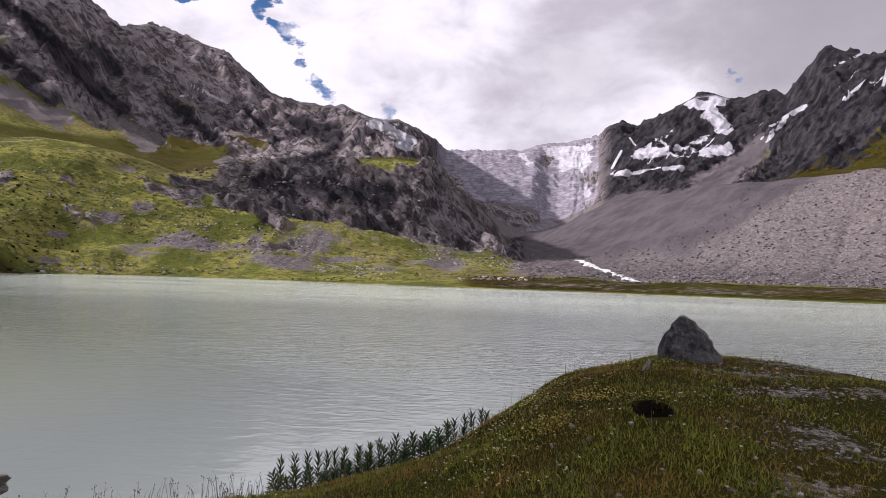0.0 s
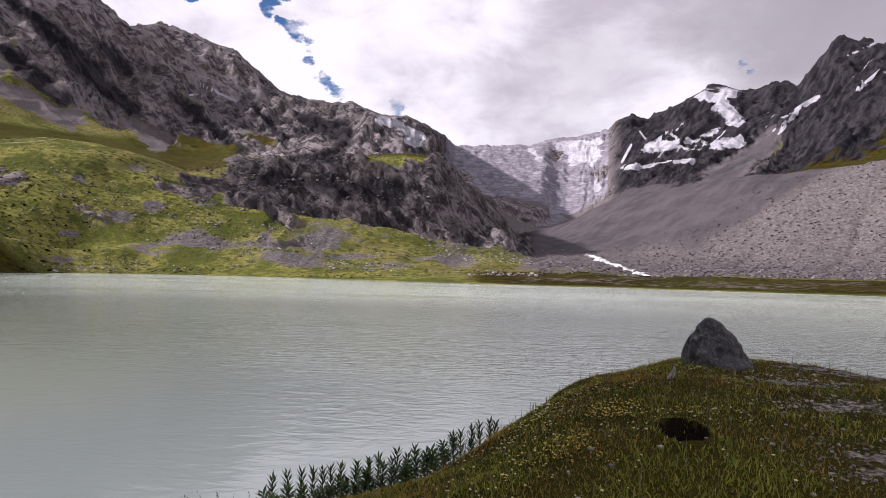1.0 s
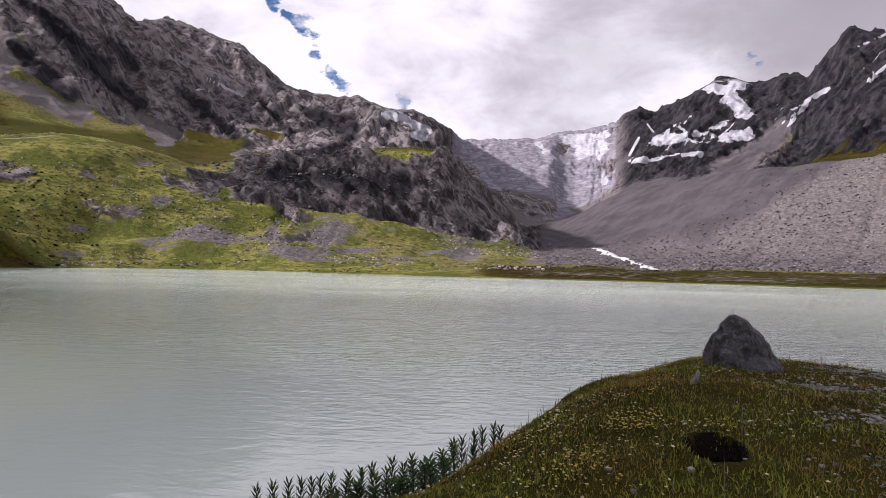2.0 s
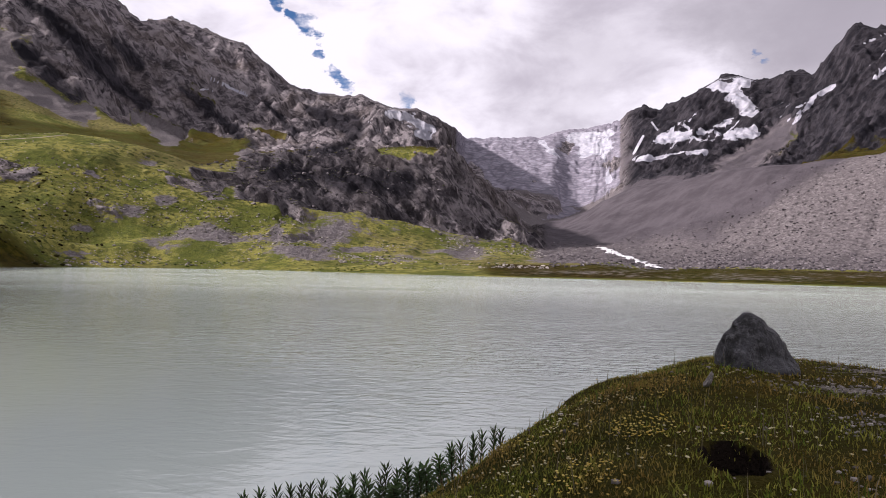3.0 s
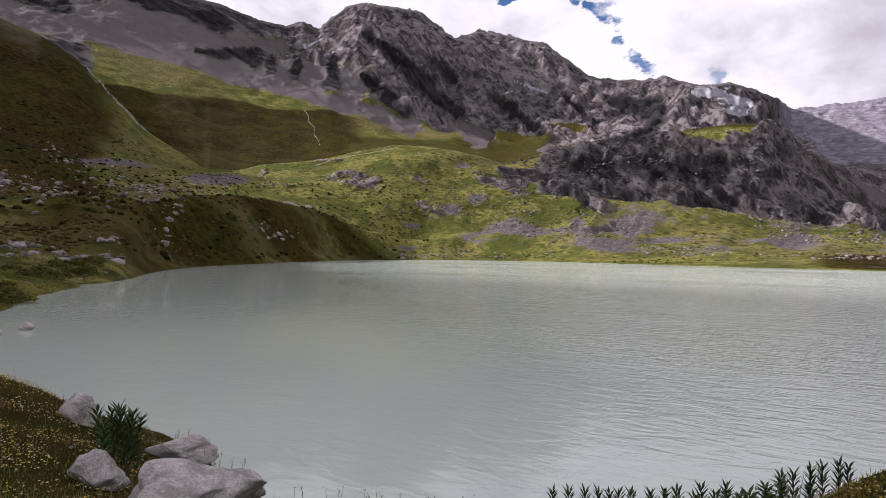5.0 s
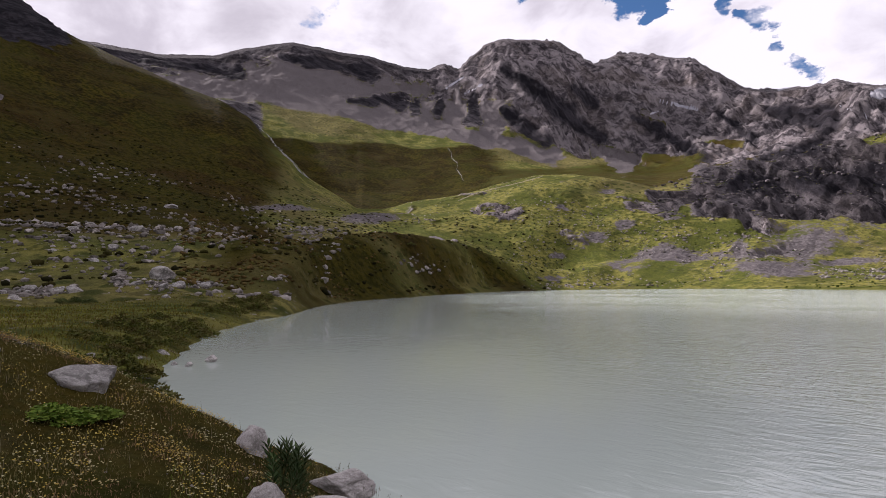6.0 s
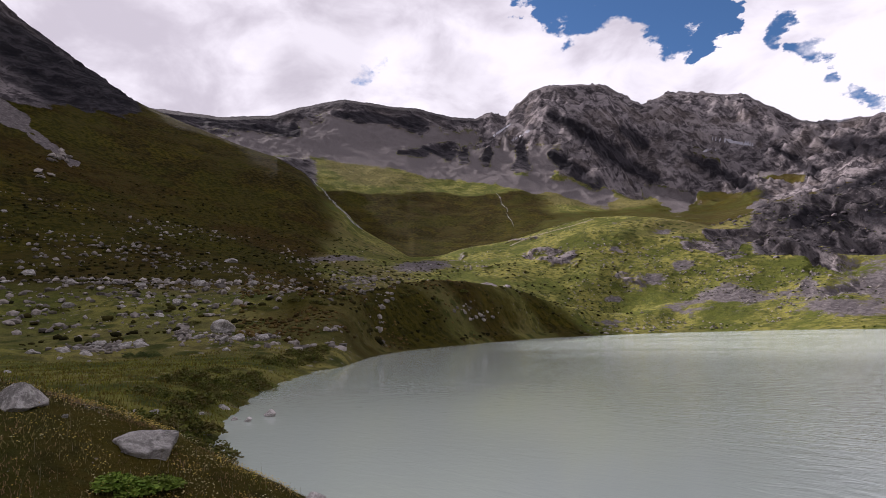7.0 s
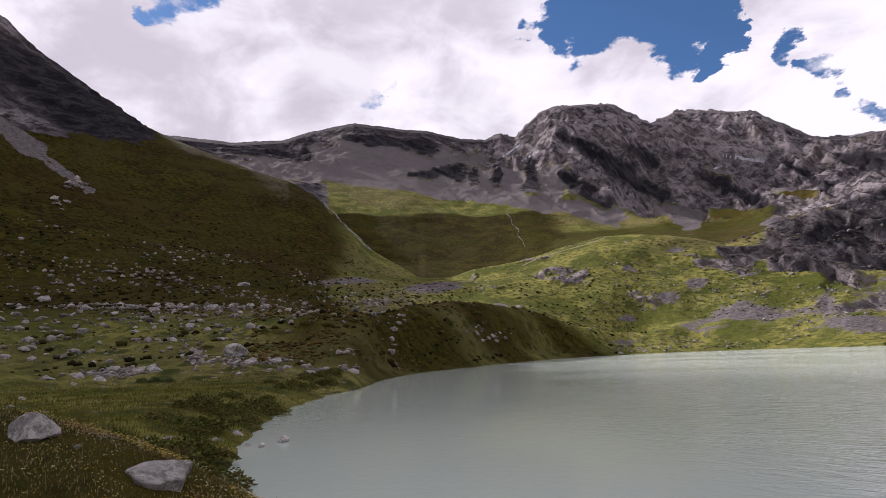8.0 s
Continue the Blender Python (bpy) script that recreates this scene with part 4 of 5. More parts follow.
# the dark standing boulder on the hummock
def peaked_boulder():
    """A dark block with a blunt peak over its left third and a long flank."""
    bm = bmesh.new()
    bmesh.ops.create_icosphere(bm, subdivisions=5, radius=1.0)
    cuts = [(Vector((0.62, -0.45, 0.62)).normalized(), 0.44), (Vector((-0.85, -0.35, 0.38)).normalized(), 0.43), (Vector((0.1, -0.92, 0.35)).normalized(), 0.36), (Vector((0.85, 0.1, 0.5)).normalized(), 0.47)]
    for v in bm.verts:
        t = min(max((v.co.z + 0.45) / 1.45, 0.0), 1.0)
        flat = Vector((v.co.x, v.co.y, 0))
        around = flat.normalized() if flat.length > 1e-4 else Vector((0, 0, 0))
        rad = 0.5 * (1 - t ** 1.2) ** 0.60 if v.co.z > -0.45 else 0.5 * flat.length / 0.893
        p = Vector((around.x * rad - 0.16 * t, around.y * rad * 0.8, 0.64 * t - 0.05))
        for d, lim in cuts:
            over = (p - Vector((0, 0, 0.1))).dot(d) - lim
            if over > 0:
                p -= d * over * 0.85
        k = Vector((around.x, around.y, 0.4)).normalized()
        p += k * min(1.0, 0.35 + rad * 1.5) * (0.05 * noise.noise(p * 4.0) + 0.05 * (0.5 - abs(noise.noise(p * 6.5 + Vector((9, 2, 4))))) + 0.03 * noise.noise(p * 9 + Vector((3, 1, 7))) + 0.012 * noise.noise(p * 24))
        v.co = p
    me = bpy.data.meshes.new("boulder")
    bm.to_mesh(me)
    bm.free()
    me.polygons.foreach_set("use_smooth", [True] * len(me.polygons))
    return me


dark = peaked_boulder()
dark.materials.append(DARK_STONE)
boulder(3.37, 8.2, 0.80, "dark grey peaked schist boulder on the grassy hummock", 1.16, 0.03, -0.25, dark, z=2.14)

fragment = stone_shape(91, 3, 9, 0.5, 0.12)
fragment.materials.append(WHITE_STONE)
ob = new("wood_fragment", fragment)
ob.matrix_world = Matrix.LocRotScale((2.33, 7.0, height(2.33, 7.0) - 0.02), Euler((0.2, 0.45, 0.3)), (0.09, 0.05, 0.20))
tagged(ob, "bleached upright wood fragment in the flowering turf", "driftwood")

EYE_END, EYE_MID = (-0.35, 1.84, 3.475), (0.19, 1.63, 3.23)
# azimuth, elevation of the foot and width in degrees of each boulder
BANK_STONES = ((83.8, -2.10, 0.68), (84.5, -2.58, 0.70), (80.0, -6.03, 0.46), (69.5, -4.83, 0.73), (69.9, -6.41, 0.63),
               (68.2, -6.05, 1.61), (73.5, -6.13, 0.99), (70.8, -3.70, 0.54), (70.4, -3.74, 0.63), (71.6, -5.77, 0.44))
LAKE_STONES = ((67.2, -7.15, 0.50), (66.0, -7.35, 0.62), (64.2, -7.05, 0.95))
FOOT_STONES = ((82.3, -0.71, 0.89), (85.0, 1.08, 0.77), (80.3, -0.62, 1.08), (77.6, -0.22, 1.23), (78.8, -0.92, 0.96), (77.8, -0.58, 0.69), (76.6, -0.65, 0.67), (75.8, -0.36, 1.01), (74.8, -0.47, 1.12), (78.5, -0.45, 0.68),
               (79.4, -0.49, 0.59), (80.5, -1.18, 0.46), (78.4, -1.53, 0.40), (67.9, -1.07, 0.66), (68.2, 0.56, 2.08), (68.1, -0.18, 1.04), (70.2, 0.07, 0.87), (64.7, -0.18, 0.98), (67.0, -0.08, 1.24), (80.1, 2.86, 0.86),
               (81.5, 2.62, 0.53), (73.5, 2.08, 0.79), (74.5, 2.15, 0.48), (72.0, 3.09, 0.81), (69.4, 2.78, 0.51), (76.3, 2.91, 0.59))
SLOPE_STONES = ((82.7, 5.43, 1.42), (79.9, 4.81, 1.34), (76.7, 4.84, 1.26), (75.0, 4.68, 1.30), (70.1, 4.72, 1.77), (67.2, 5.02, 0.72), (65.7, 4.64, 1.18), (80.8, 4.31, 0.70), (84.2, 4.80, 0.94), (73.7, 5.01, 1.06),
                (78.6, 5.08, 0.97), (75.5, 7.89, 0.56), (74.6, 7.37, 0.66), (73.0, 7.24, 0.40), (73.4, 8.95, 0.49), (71.9, 9.07, 0.41), (67.7, 6.74, 1.54), (79.3, 9.61, 0.36), (78.1, 8.54, 0.33), (81.5, 8.92, 0.46),
                (84.6, 10.21, 0.65), (72.0, 8.13, 0.41), (69.6, 7.50, 0.38), (82.1, 6.91, 0.38), (83.2, 6.35, 0.37))
for rows, label, group in ((BANK_STONES, "rounded pale grey boulder half sunk in the flowering bank", "boulders of the bank"),
                           (FOOT_STONES, "pale angular boulder at the foot of the heath slope", "boulders at the slope's foot"),
                           (SLOPE_STONES, "pale weathered boulder on the dark heath slope", "boulders of the heath slope")):
    for az, el, wide in rows:
        q = sight(EYE_END, az, el)
        if q:
            boulder(q.x, q.y, max((q - Vector(EYE_END)).length * radians(wide) * (1.32 if rows is FOOT_STONES else 0.92), 0.12), label, 0.62, 0.14, group=group)
for az, el, wide in LAKE_STONES:
    d = Vector(way(az, el))
    s = -EYE_END[2] / d.z
    boulder(EYE_END[0] + s * d.x, EYE_END[1] + s * d.y, s * radians(wide) * 1.2, "whitish stone standing in the shallow lake water", 0.6, 0.0, shape=WHITE_STONES[0], group="stones in the shallows", z=-0.02)
# blocks on the near shore
SHORE_BLOCKS = ((59.0, -18.8, 4.2, .85, .1, WHITE_STONES[0]), (51.0, -21.8, 10.5, .55, .3, WHITE_STONES[1]), (53.0, -17.9, 5.6, .50, 1.2, WHITE_STONES[2]), (60.5, -13.8, 2.8, .95, 2.0, WHITE_STONES[3]))
for az, el, wide, tall, turn, me in SHORE_BLOCKS:
    q = sight(EYE_MID, az, el)
    boulder(q.x, q.y, (q - Vector(EYE_MID)).length * radians(wide) * 1.12, "broad pale pinkish block on the lake shore", tall, 0.03, turn, me, group="blocks on the shore", z=max(q.z - 0.1, -0.04))
# two large boulders and a slab let into the flowering bank
for az, el, wide, tall, deep, turn in ((82.9, -4.8, 3.7, .78, .1, .4), (74.2, -9.0, 6.0, .44, .12, 1.0), (75.4, -6.3, 2.2, .55, .1, 2.1)):
    q = sight(EYE_END, az, el)
    boulder(q.x, q.y, (q - Vector(EYE_END)).length * radians(wide) * 1.12, "large lichen-grey boulder let into the flowering bank", tall, deep, turn, group="large boulders of the bank")

# ---- plants ----


def willowherb(seed, tall):
    """An upright stem set with narrow leaves that crowd towards the tip."""
    rnd = random.Random(seed)
    root = new("willowherb")
    verts, faces = [], []
    lean = Vector((rnd.uniform(-.08, .08), rnd.uniform(-.08, .08), 1))
    for k in range(7):
        c = lean * (tall * 0.95 * k / 6)
        rad = 0.006 * (1 - 0.09 * k)
        for j in range(5):
            verts.append(c + Vector((math.cos(j * 1.2566), math.sin(j * 1.2566), 0)) * rad)
    for k in range(6):
        for j in range(5):
            faces.append((k * 5 + j, k * 5 + (j + 1) % 5, k * 5 + 5 + (j + 1) % 5, k * 5 + 5 + j))
    part("stem", verts, faces, STEM, root)
    verts, faces = [], []
    count = 44
    for k in range(count):
        t = 0.12 + 0.88 * (k / count) ** 0.8
        a = k * 2.4 + rnd.uniform(-.2, .2)
        c = lean * (tall * t)
        out = Vector((math.cos(a), math.sin(a), 0))
        side = Vector((-math.sin(a), math.cos(a), 0))
        size = (0.115 + 0.035 * rnd.random()) * (1.15 - 0.45 * t)
        up = 0.25 + 0.75 * t
        tip = c + (out + Vector((0, 0, up))).normalized() * size
        mid = c + (out + Vector((0, 0, up * 1.2))).normalized() * size * 0.5
        b = len(verts)
        verts += [c, mid + side * 0.012, tip, mid - side * 0.012]
        faces += [(b, b + 1, b + 2), (b, b + 2, b + 3)]
    part("leaf_spiral", verts, faces, LEAF, root, "narrow dark green leaves", False)
    return root


# foot and tip height of the plants along the water's edge
HERBS = ((-1.51, 7.90, 0.86), (-1.40, 7.89, 0.83), (-1.28, 7.88, 0.84), (-1.17, 7.87, 0.90), (-0.98, 7.85, 0.92), (-0.85, 7.83, 0.96), (-0.71, 7.82, 0.97), (-0.57, 7.81, 0.94), (-0.51, 7.80, 1.10), (-0.41, 7.91, 0.98),
         (-0.30, 8.04, 1.02), (-0.21, 8.12, 0.89), (-0.08, 8.26, 0.80), (-0.01, 8.33, 0.94), (0.14, 8.47, 1.09), (0.23, 8.56, 1.11), (0.36, 8.67, 0.97), (0.38, 8.69, 1.13), (0.48, 8.77, 1.19), (0.62, 8.90, 1.25), (0.71, 9.09, 1.13))
HERBS += tuple((-1.65 - 0.17 * k, 7.86 - 0.02 * k, 0.80 - 0.05 * (k % 3)) for k in range(3))
HERB_KINDS = [willowherb(60 + k, 0.40) for k in range(4)]
for k, (x, y, top) in enumerate(HERBS):
    foot = height(x, y)
    tall = min(max(top - foot, 0.32 + 0.05 * (k % 3)), 0.55)
    m = Matrix.LocRotScale((x, y, foot - 0.01), Euler((0, 0, k * 1.7)), None)
    ob = HERB_KINDS[k] if k < 4 else copy_thing(HERB_KINDS[k % 4], m)
    ob.matrix_world = m @ Matrix.Diagonal((1, 1, tall / 0.40, 1))
    tagged(ob, "leafy green willowherb standing at the water's edge", "wild plant", "willowherbs on the shore")
# shorter ones crowd before them
for k, (x, y, top) in enumerate(HERBS[:14] + HERBS[21:]):
    for step in (0.16, 0.34):
        px, py = x + 0.35 * step + random.uniform(-.07, .07), y - step
        ob = copy_thing(HERB_KINDS[(k + 1) % 4], Matrix.LocRotScale((px, py, height(px, py) - 0.01), Euler((random.uniform(-.2, .2), random.uniform(-.2, .2), k)), None))
        ob.scale = (1.25, 1.25, random.uniform(0.6, 0.95))
        tagged(ob, "short leafy willowherb crowding the bank's edge", "wild plant", "willowherbs on the shore")
# a bushy stand between the shore blocks
for k in range(10):
    q = sight(EYE_MID, 57.7 + random.uniform(-1.5, 1.5), -17.6 + random.uniform(-.6, .5))
    ob = copy_thing(HERB_KINDS[k % 4], Matrix.LocRotScale((q.x, q.y, q.z - 0.02), Euler((random.uniform(-.3, .3), random.uniform(-.3, .3), k)), None))
    ob.scale = (1.2, 1.2, random.uniform(1.0, 1.75))
    tagged(ob, "tall bushy willowherb between pale shore blocks", "wild plant", "willowherbs by the blocks")


def leafy_mesh(name, seed, leaves, size, material):
    """A low dome of small leaves, one metre across."""
    rnd = random.Random(seed)
    verts, faces = [], []
    for _ in range(leaves):
        a, u = rnd.uniform(0, 6.283), rnd.random() ** 0.5
        bump_ = 0.75 + 0.35 * noise.noise(Vector((math.cos(a) * 1.7 * u, math.sin(a) * 1.7 * u, seed)))
        z = max(0.0, 1 - u * u) ** 0.5 * 0.5 * bump_ * rnd.uniform(0.55, 1.0)
        c = Vector((math.cos(a) * u * 0.5, math.sin(a) * u * 0.5, z))
        d = Vector((rnd.gauss(0, 1), rnd.gauss(0, 1), rnd.gauss(0.4, 0.8))).normalized()
        e = d.cross(Vector((rnd.gauss(0, 1), rnd.gauss(0, 1), rnd.gauss(0, 1)))).normalized()
        s = size * rnd.uniform(0.6, 1.3)
        b = len(verts)
        verts += [c, c + d * s * 0.5 + e * s * 0.28, c + d * s, c + d * s * 0.5 - e * s * 0.28]
        faces.append((b, b + 1, b + 2, b + 3))
    me = bpy.data.meshes.new(name)
    me.from_pydata(verts, [], faces)
    me.materials.append(material)
    return me


SHRUBS = [leafy_mesh("dwarf_shrub", 300 + k, 900, 0.075, SHRUB) for k in range(4)]
WILLOWS = leafy_mesh("willow_bush", 321, 1300, 0.06, WILLOW)


def shrub(x, y, w, tall, label, me, name, group=""):
    ob = new(name, me)
    ob.matrix_world = Matrix.LocRotScale((x, y, height(x, y) - 0.06 * w), Euler((0, 0, random.uniform(0, 6.28))), (w, w * random.uniform(.8, 1.2), w * tall))
    return tagged(ob, label, "shrub", group)


for az, el, wide in ((75.6, -1.3, 1.0), (74.6, -1.3, 1.1), (73.6, -1.4, 1.0)):
    q = sight(EYE_END, az, el)
    shrub(q.x, q.y, (q - Vector(EYE_END)).length * radians(wide) * 1.2, 0.9, "light green willow bush before pale boulders", WILLOWS, "willow_bush", "willow bushes")
# a bright green clump on the brown bank
CLUMP = leafy_mesh("grass_clump", 341, 1500, 0.11, TUFT)
for az, el in ((74.9, -11.6), (76.6, -11.0), (73.2, -11.5)):
    q = sight(EYE_END, az, el - 0.6)
    shrub(q.x, q.y, (q - Vector(EYE_END)).length * radians(4.2), 0.5, "bright green leafy clump on the brown flowering bank", CLUMP, "grass_clump", "green clumps of the bank")
for k in range(58):
    # along the left shore, a step back from the water
    t = random.random() ** 1.4
    i = t * 8
    a, b = SHORE[int(10 - i)], SHORE[int(9 - i)]
    f = i - int(i)
    p = a * (1 - f) + b * f
    x, y = p[0] - random.uniform(0.2, 3.0) * 0.55 * (1 + abs(p[0]) / 60), p[1] - random.uniform(0.15, 2.6) * (1 + abs(p[0]) / 60)
    shrub(x, y, random.uniform(0.7, 1.5) * (1 + abs(x) / 60), random.uniform(0.6, 0.9), "dark green dwarf shrub on the lake bank", SHRUBS[k % 4], "dwarf_shrub", "dwarf shrubs of the bank")
for az, el, wide in ((81.8, 2.7, 1.7), (80.6, 2.6, 1.6), (62, 3.2, 1.5), (60.2, 3.0, 1.3), (58, 3.3, 1.6), (55.5, 2.7, 1.5), (52, 3.4, 1.4), (49, 2.8, 1.4), (46.5, 3.6, 1.3), (66, 2.6, 1.3), (70.6, 1.4, 1.2)):
    q = sight(EYE_END, az, el)
    if q:
        shrub(q.x, q.y, (q - Vector(EYE_END)).length * radians(wide), 0.55, "dark brown-green heath shrub on the slope", SHRUBS[int(az) % 4], "heath_shrub", "heath shrubs of the slope")


def stuff(name, verts, faces, material, label, category, smooth=False):
    me = bpy.data.meshes.new(name)
    nf, k = faces.shape
    me.vertices.add(len(verts))
    me.vertices.foreach_set("co", verts.astype(np.float32).ravel())
    me.loops.add(nf * k)
    me.loops.foreach_set("vertex_index", faces.astype(np.int32).ravel())
    me.polygons.add(nf)
    me.polygons.foreach_set("loop_start", (np.arange(nf) * k).astype(np.int32))
    me.polygons.foreach_set("use_smooth", np.full(nf, smooth))
    me.update(calc_edges=True)
    me.materials.append(material)
    return tagged(new(name, me), label, category, kind="stuff")


def scatter(count, rng, lo, hi, a0=-44, a1=100):
    """Places on dry land, thinning with distance."""
    r = lo * (hi / lo) ** rng.rand(count) ** 0.8
    a = np.radians(rng.uniform(a0, a1, count))
    x, y = -np.sin(a) * r, np.cos(a) * r + 1.0
    keep = (shore_distance(x, y) > 0.12) & (np.hypot((x - BURROW[0]) / 0.16, (y - BURROW[1] + 0.05) / 0.30) > 1) & (np.hypot(x - 0.1, y - 1.0) > 1.2)
    patch = np.zeros(count)
    for gx, gy, rx, ry in ((2.95, 4.6, .5, .5), (5.0, 8.4, 1.2, .8), (3.4, 5.9, .5, .25), (3.7, 7.2, .5, .4), (4.4, 6.0, .6, .4)):
        patch = np.maximum(patch, np.exp(-((x - gx) / rx) ** 2 - ((y - gy) / ry) ** 2))
    keep &= rng.rand(count) > patch * 1.2
    x, y = x[keep], y[keep]
    return x, y, heights(x, y)


def blades(name, count, seed, tall, wide, lo, hi, material, label, curve=0.5, clump=0.0, a0=-44, a1=100):
    rng = np.random.RandomState(seed)
    x, y, z = scatter(count, rng, lo, hi, a0, a1)
    if clump:
        k = fractal(x, y, 0.7, 3, seed) > clump
        x, y, z = x[k], y[k], z[k]
    n = len(x)
    t = tall * (0.4 + 1.1 * rng.rand(n)) * (1 + 0.75 * fractal(x, y, 0.5, 3, seed + 3))
    w = wide * (0.7 + 0.6 * rng.rand(n)) * (1 + np.hypot(x, y) / 12)
    a, b = rng.uniform(0, 6.283, n), rng.uniform(0, 6.283, n)
    lean = curve * rng.rand(n) * t
    base = np.stack([x, y, z - 0.01], -1)
    side = np.stack([np.cos(a), np.sin(a), 0 * a], -1) * w[:, None]
    mid = base + np.stack([np.cos(b) * lean * 0.35, np.sin(b) * lean * 0.35, t * 0.6], -1)
    tip = base + np.stack([np.cos(b) * lean, np.sin(b) * lean, t], -1)
    v = np.stack([base - side, base + side, mid + side * 0.7, mid - side * 0.7, tip], 1).reshape(-1, 3)
    i = np.arange(n)[:, None] * 5
    f = np.concatenate([i + [0, 1, 2], i + [0, 2, 3], i + [3, 2, 4]])
    return stuff(name, v, f, material, label, "grass")


blades("turf", 150000, 11, 0.034, 0.0030, 2.0, 24, GRASS, "short dark green and brown alpine turf of the bank", 1.1, 0.0, -44, 45)
blades("brown_turf", 80000, 18, 0.040, 0.0034, 2.0, 24, BROWN_TURF, "short brown and rusty alpine turf of the flowering bank", 1.1, 0.0, 45, 100)
blades("tall_grass", 13000, 12, 0.066, 0.0024, 2.0, 20, TUFT, "tufts of taller green grass on the bank", 0.9, 0.12, -44, 62)
blades("grass_stalks", 2600, 13, 0.16, 0.002, 2.4, 16, DRY_GRASS, "dry seeding grass stalks on the bank", 0.35)


def shore_stalks():
    """Thin seeding stalks with small heads along the water's edge."""
    rng = np.random.RandomState(31)
    v, f = [], []
    for _ in range(420):
        x = rng.uniform(-7.6, 0.6)
        y = 7.35 + 0.25 * rng.randn() + 0.5 * max(x + 1.5, 0)
        z, t, a = height(x, y), 0.10 + 0.28 * rng.rand() ** 1.6, rng.uniform(0, 6.28)
        if z < 0.1:
            continue
        bend = np.array([math.cos(a), math.sin(a), 0]) * 0.18 * t
        low, top, side = np.array([x, y, z - 0.01]), np.array([x, y, z + t]) + bend, np.array([0.0018, 0.0006, 0])
        b = len(v)
        v += [low - side, low + side, top + side, top - side]
        f += [(b, b + 1, b + 2), (b, b + 2, b + 3)]
        for k in range(rng.randint(2, 6)):
            c = top + rng.randn(3) * np.array([0.014, 0.014, 0.02]) - np.array([0, 0, 0.03 * k * rng.rand()])
            s = 0.004 + 0.004 * rng.rand()
            b = len(v)
            v += [c + np.array(o) * s for o in ((1, 0, 0), (-.5, .87, 0), (-.5, -.87, 0), (0, 0, 1.4), (0, 0, -1.4))]
            f += [(b, b + 1, b + 3), (b + 1, b + 2, b + 3), (b + 2, b, b + 3), (b + 1, b, b + 4), (b + 2, b + 1, b + 4), (b, b + 2, b + 4)]
    stuff("shore_stalks", np.array(v), np.array(f), DRY_GRASS, "thin seeding stalks along the water's edge", "wild plants")


shore_stalks()


def flowers(name, count, seed, size, material, label, clump, spots):
    rng = np.random.RandomState(seed)
    x, y, z = scatter(count, rng, 2.2, 20)
    near = np.zeros(len(x))
    for sx, sy, sr, k in spots:
        near = np.maximum(near, k * np.exp(-((x - sx) ** 2 + (y - sy) ** 2) / sr ** 2))
    keep = (rng.rand(len(x)) < near) & (fractal(x, y, 0.5, 3, seed) > clump)
    x, y, z = x[keep], y[keep], z[keep]
    n = len(x)
    up = z + 0.03 + 0.06 * rng.rand(n)
    s = size * (0.6 + 0.8 * rng.rand(n))
    ring = np.linspace(0, 6.283, 6, endpoint=False)
    rim = np.stack([np.cos(ring), np.sin(ring), 0.35 + 0 * ring], -1)
    c = np.stack([x, y, up], -1)
    v = np.concatenate([c[:, None, :] - [[[0, 0, 0.004]]], c[:, None, :] + rim[None] * s[:, None, None], c[:, None, :] + [[[0, 0, 1.0]]] * s[:, None, None] * 0.9], 1).reshape(-1, 3)
    i = np.arange(n)[:, None] * 8
    tri = []
    for k in range(6):
        tri += [i + [0, 1 + (k + 1) % 6, 1 + k], i + [7, 1 + k, 1 + (k + 1) % 6]]
    return stuff(name, v, np.concatenate(tri), material, label, "flowers")


blades("meadow_grass", 110000, 17, 0.13, 0.006, 13, 75, MEADOW, "olive green meadow grass between the bank and the slope", 0.9)
flowers("yellow_flowers", 160000, 21, 0.0088, YELLOW, "clusters of small yellow vetch flowers in the turf", 0.08,
        ((1.45, 6.1, .45, .8), (2.1, 6.5, .4, .7), (1.9, 5.85, .22, .9), (1.05, 5.5, .35, .5), (1.1, 7.0, .5, .5), (1.7, 7.2, .5, .4), (-6.8, 4.4, 1.3, .95), (-8.6, 5.0, 1.6, .9), (-10.2, 4.6, 2.2, .8), (-12.5, 4.4, 2.5, .6)))
flowers("cream_flowers", 190000, 22, 0.0098, CREAM, "scattered small cream clover flowers in the turf", 0.06,
        ((1.9, 6.6, 1.0, .16), (2.6, 6.9, 1.0, .10), (1.1, 6.7, .9, .20), (-7.5, 4.6, 2.2, .35), (-10, 4.2, 2.6, .25), (3.2, 6.0, 1.3, .03), (0.6, 4.8, 1.2, .03)))

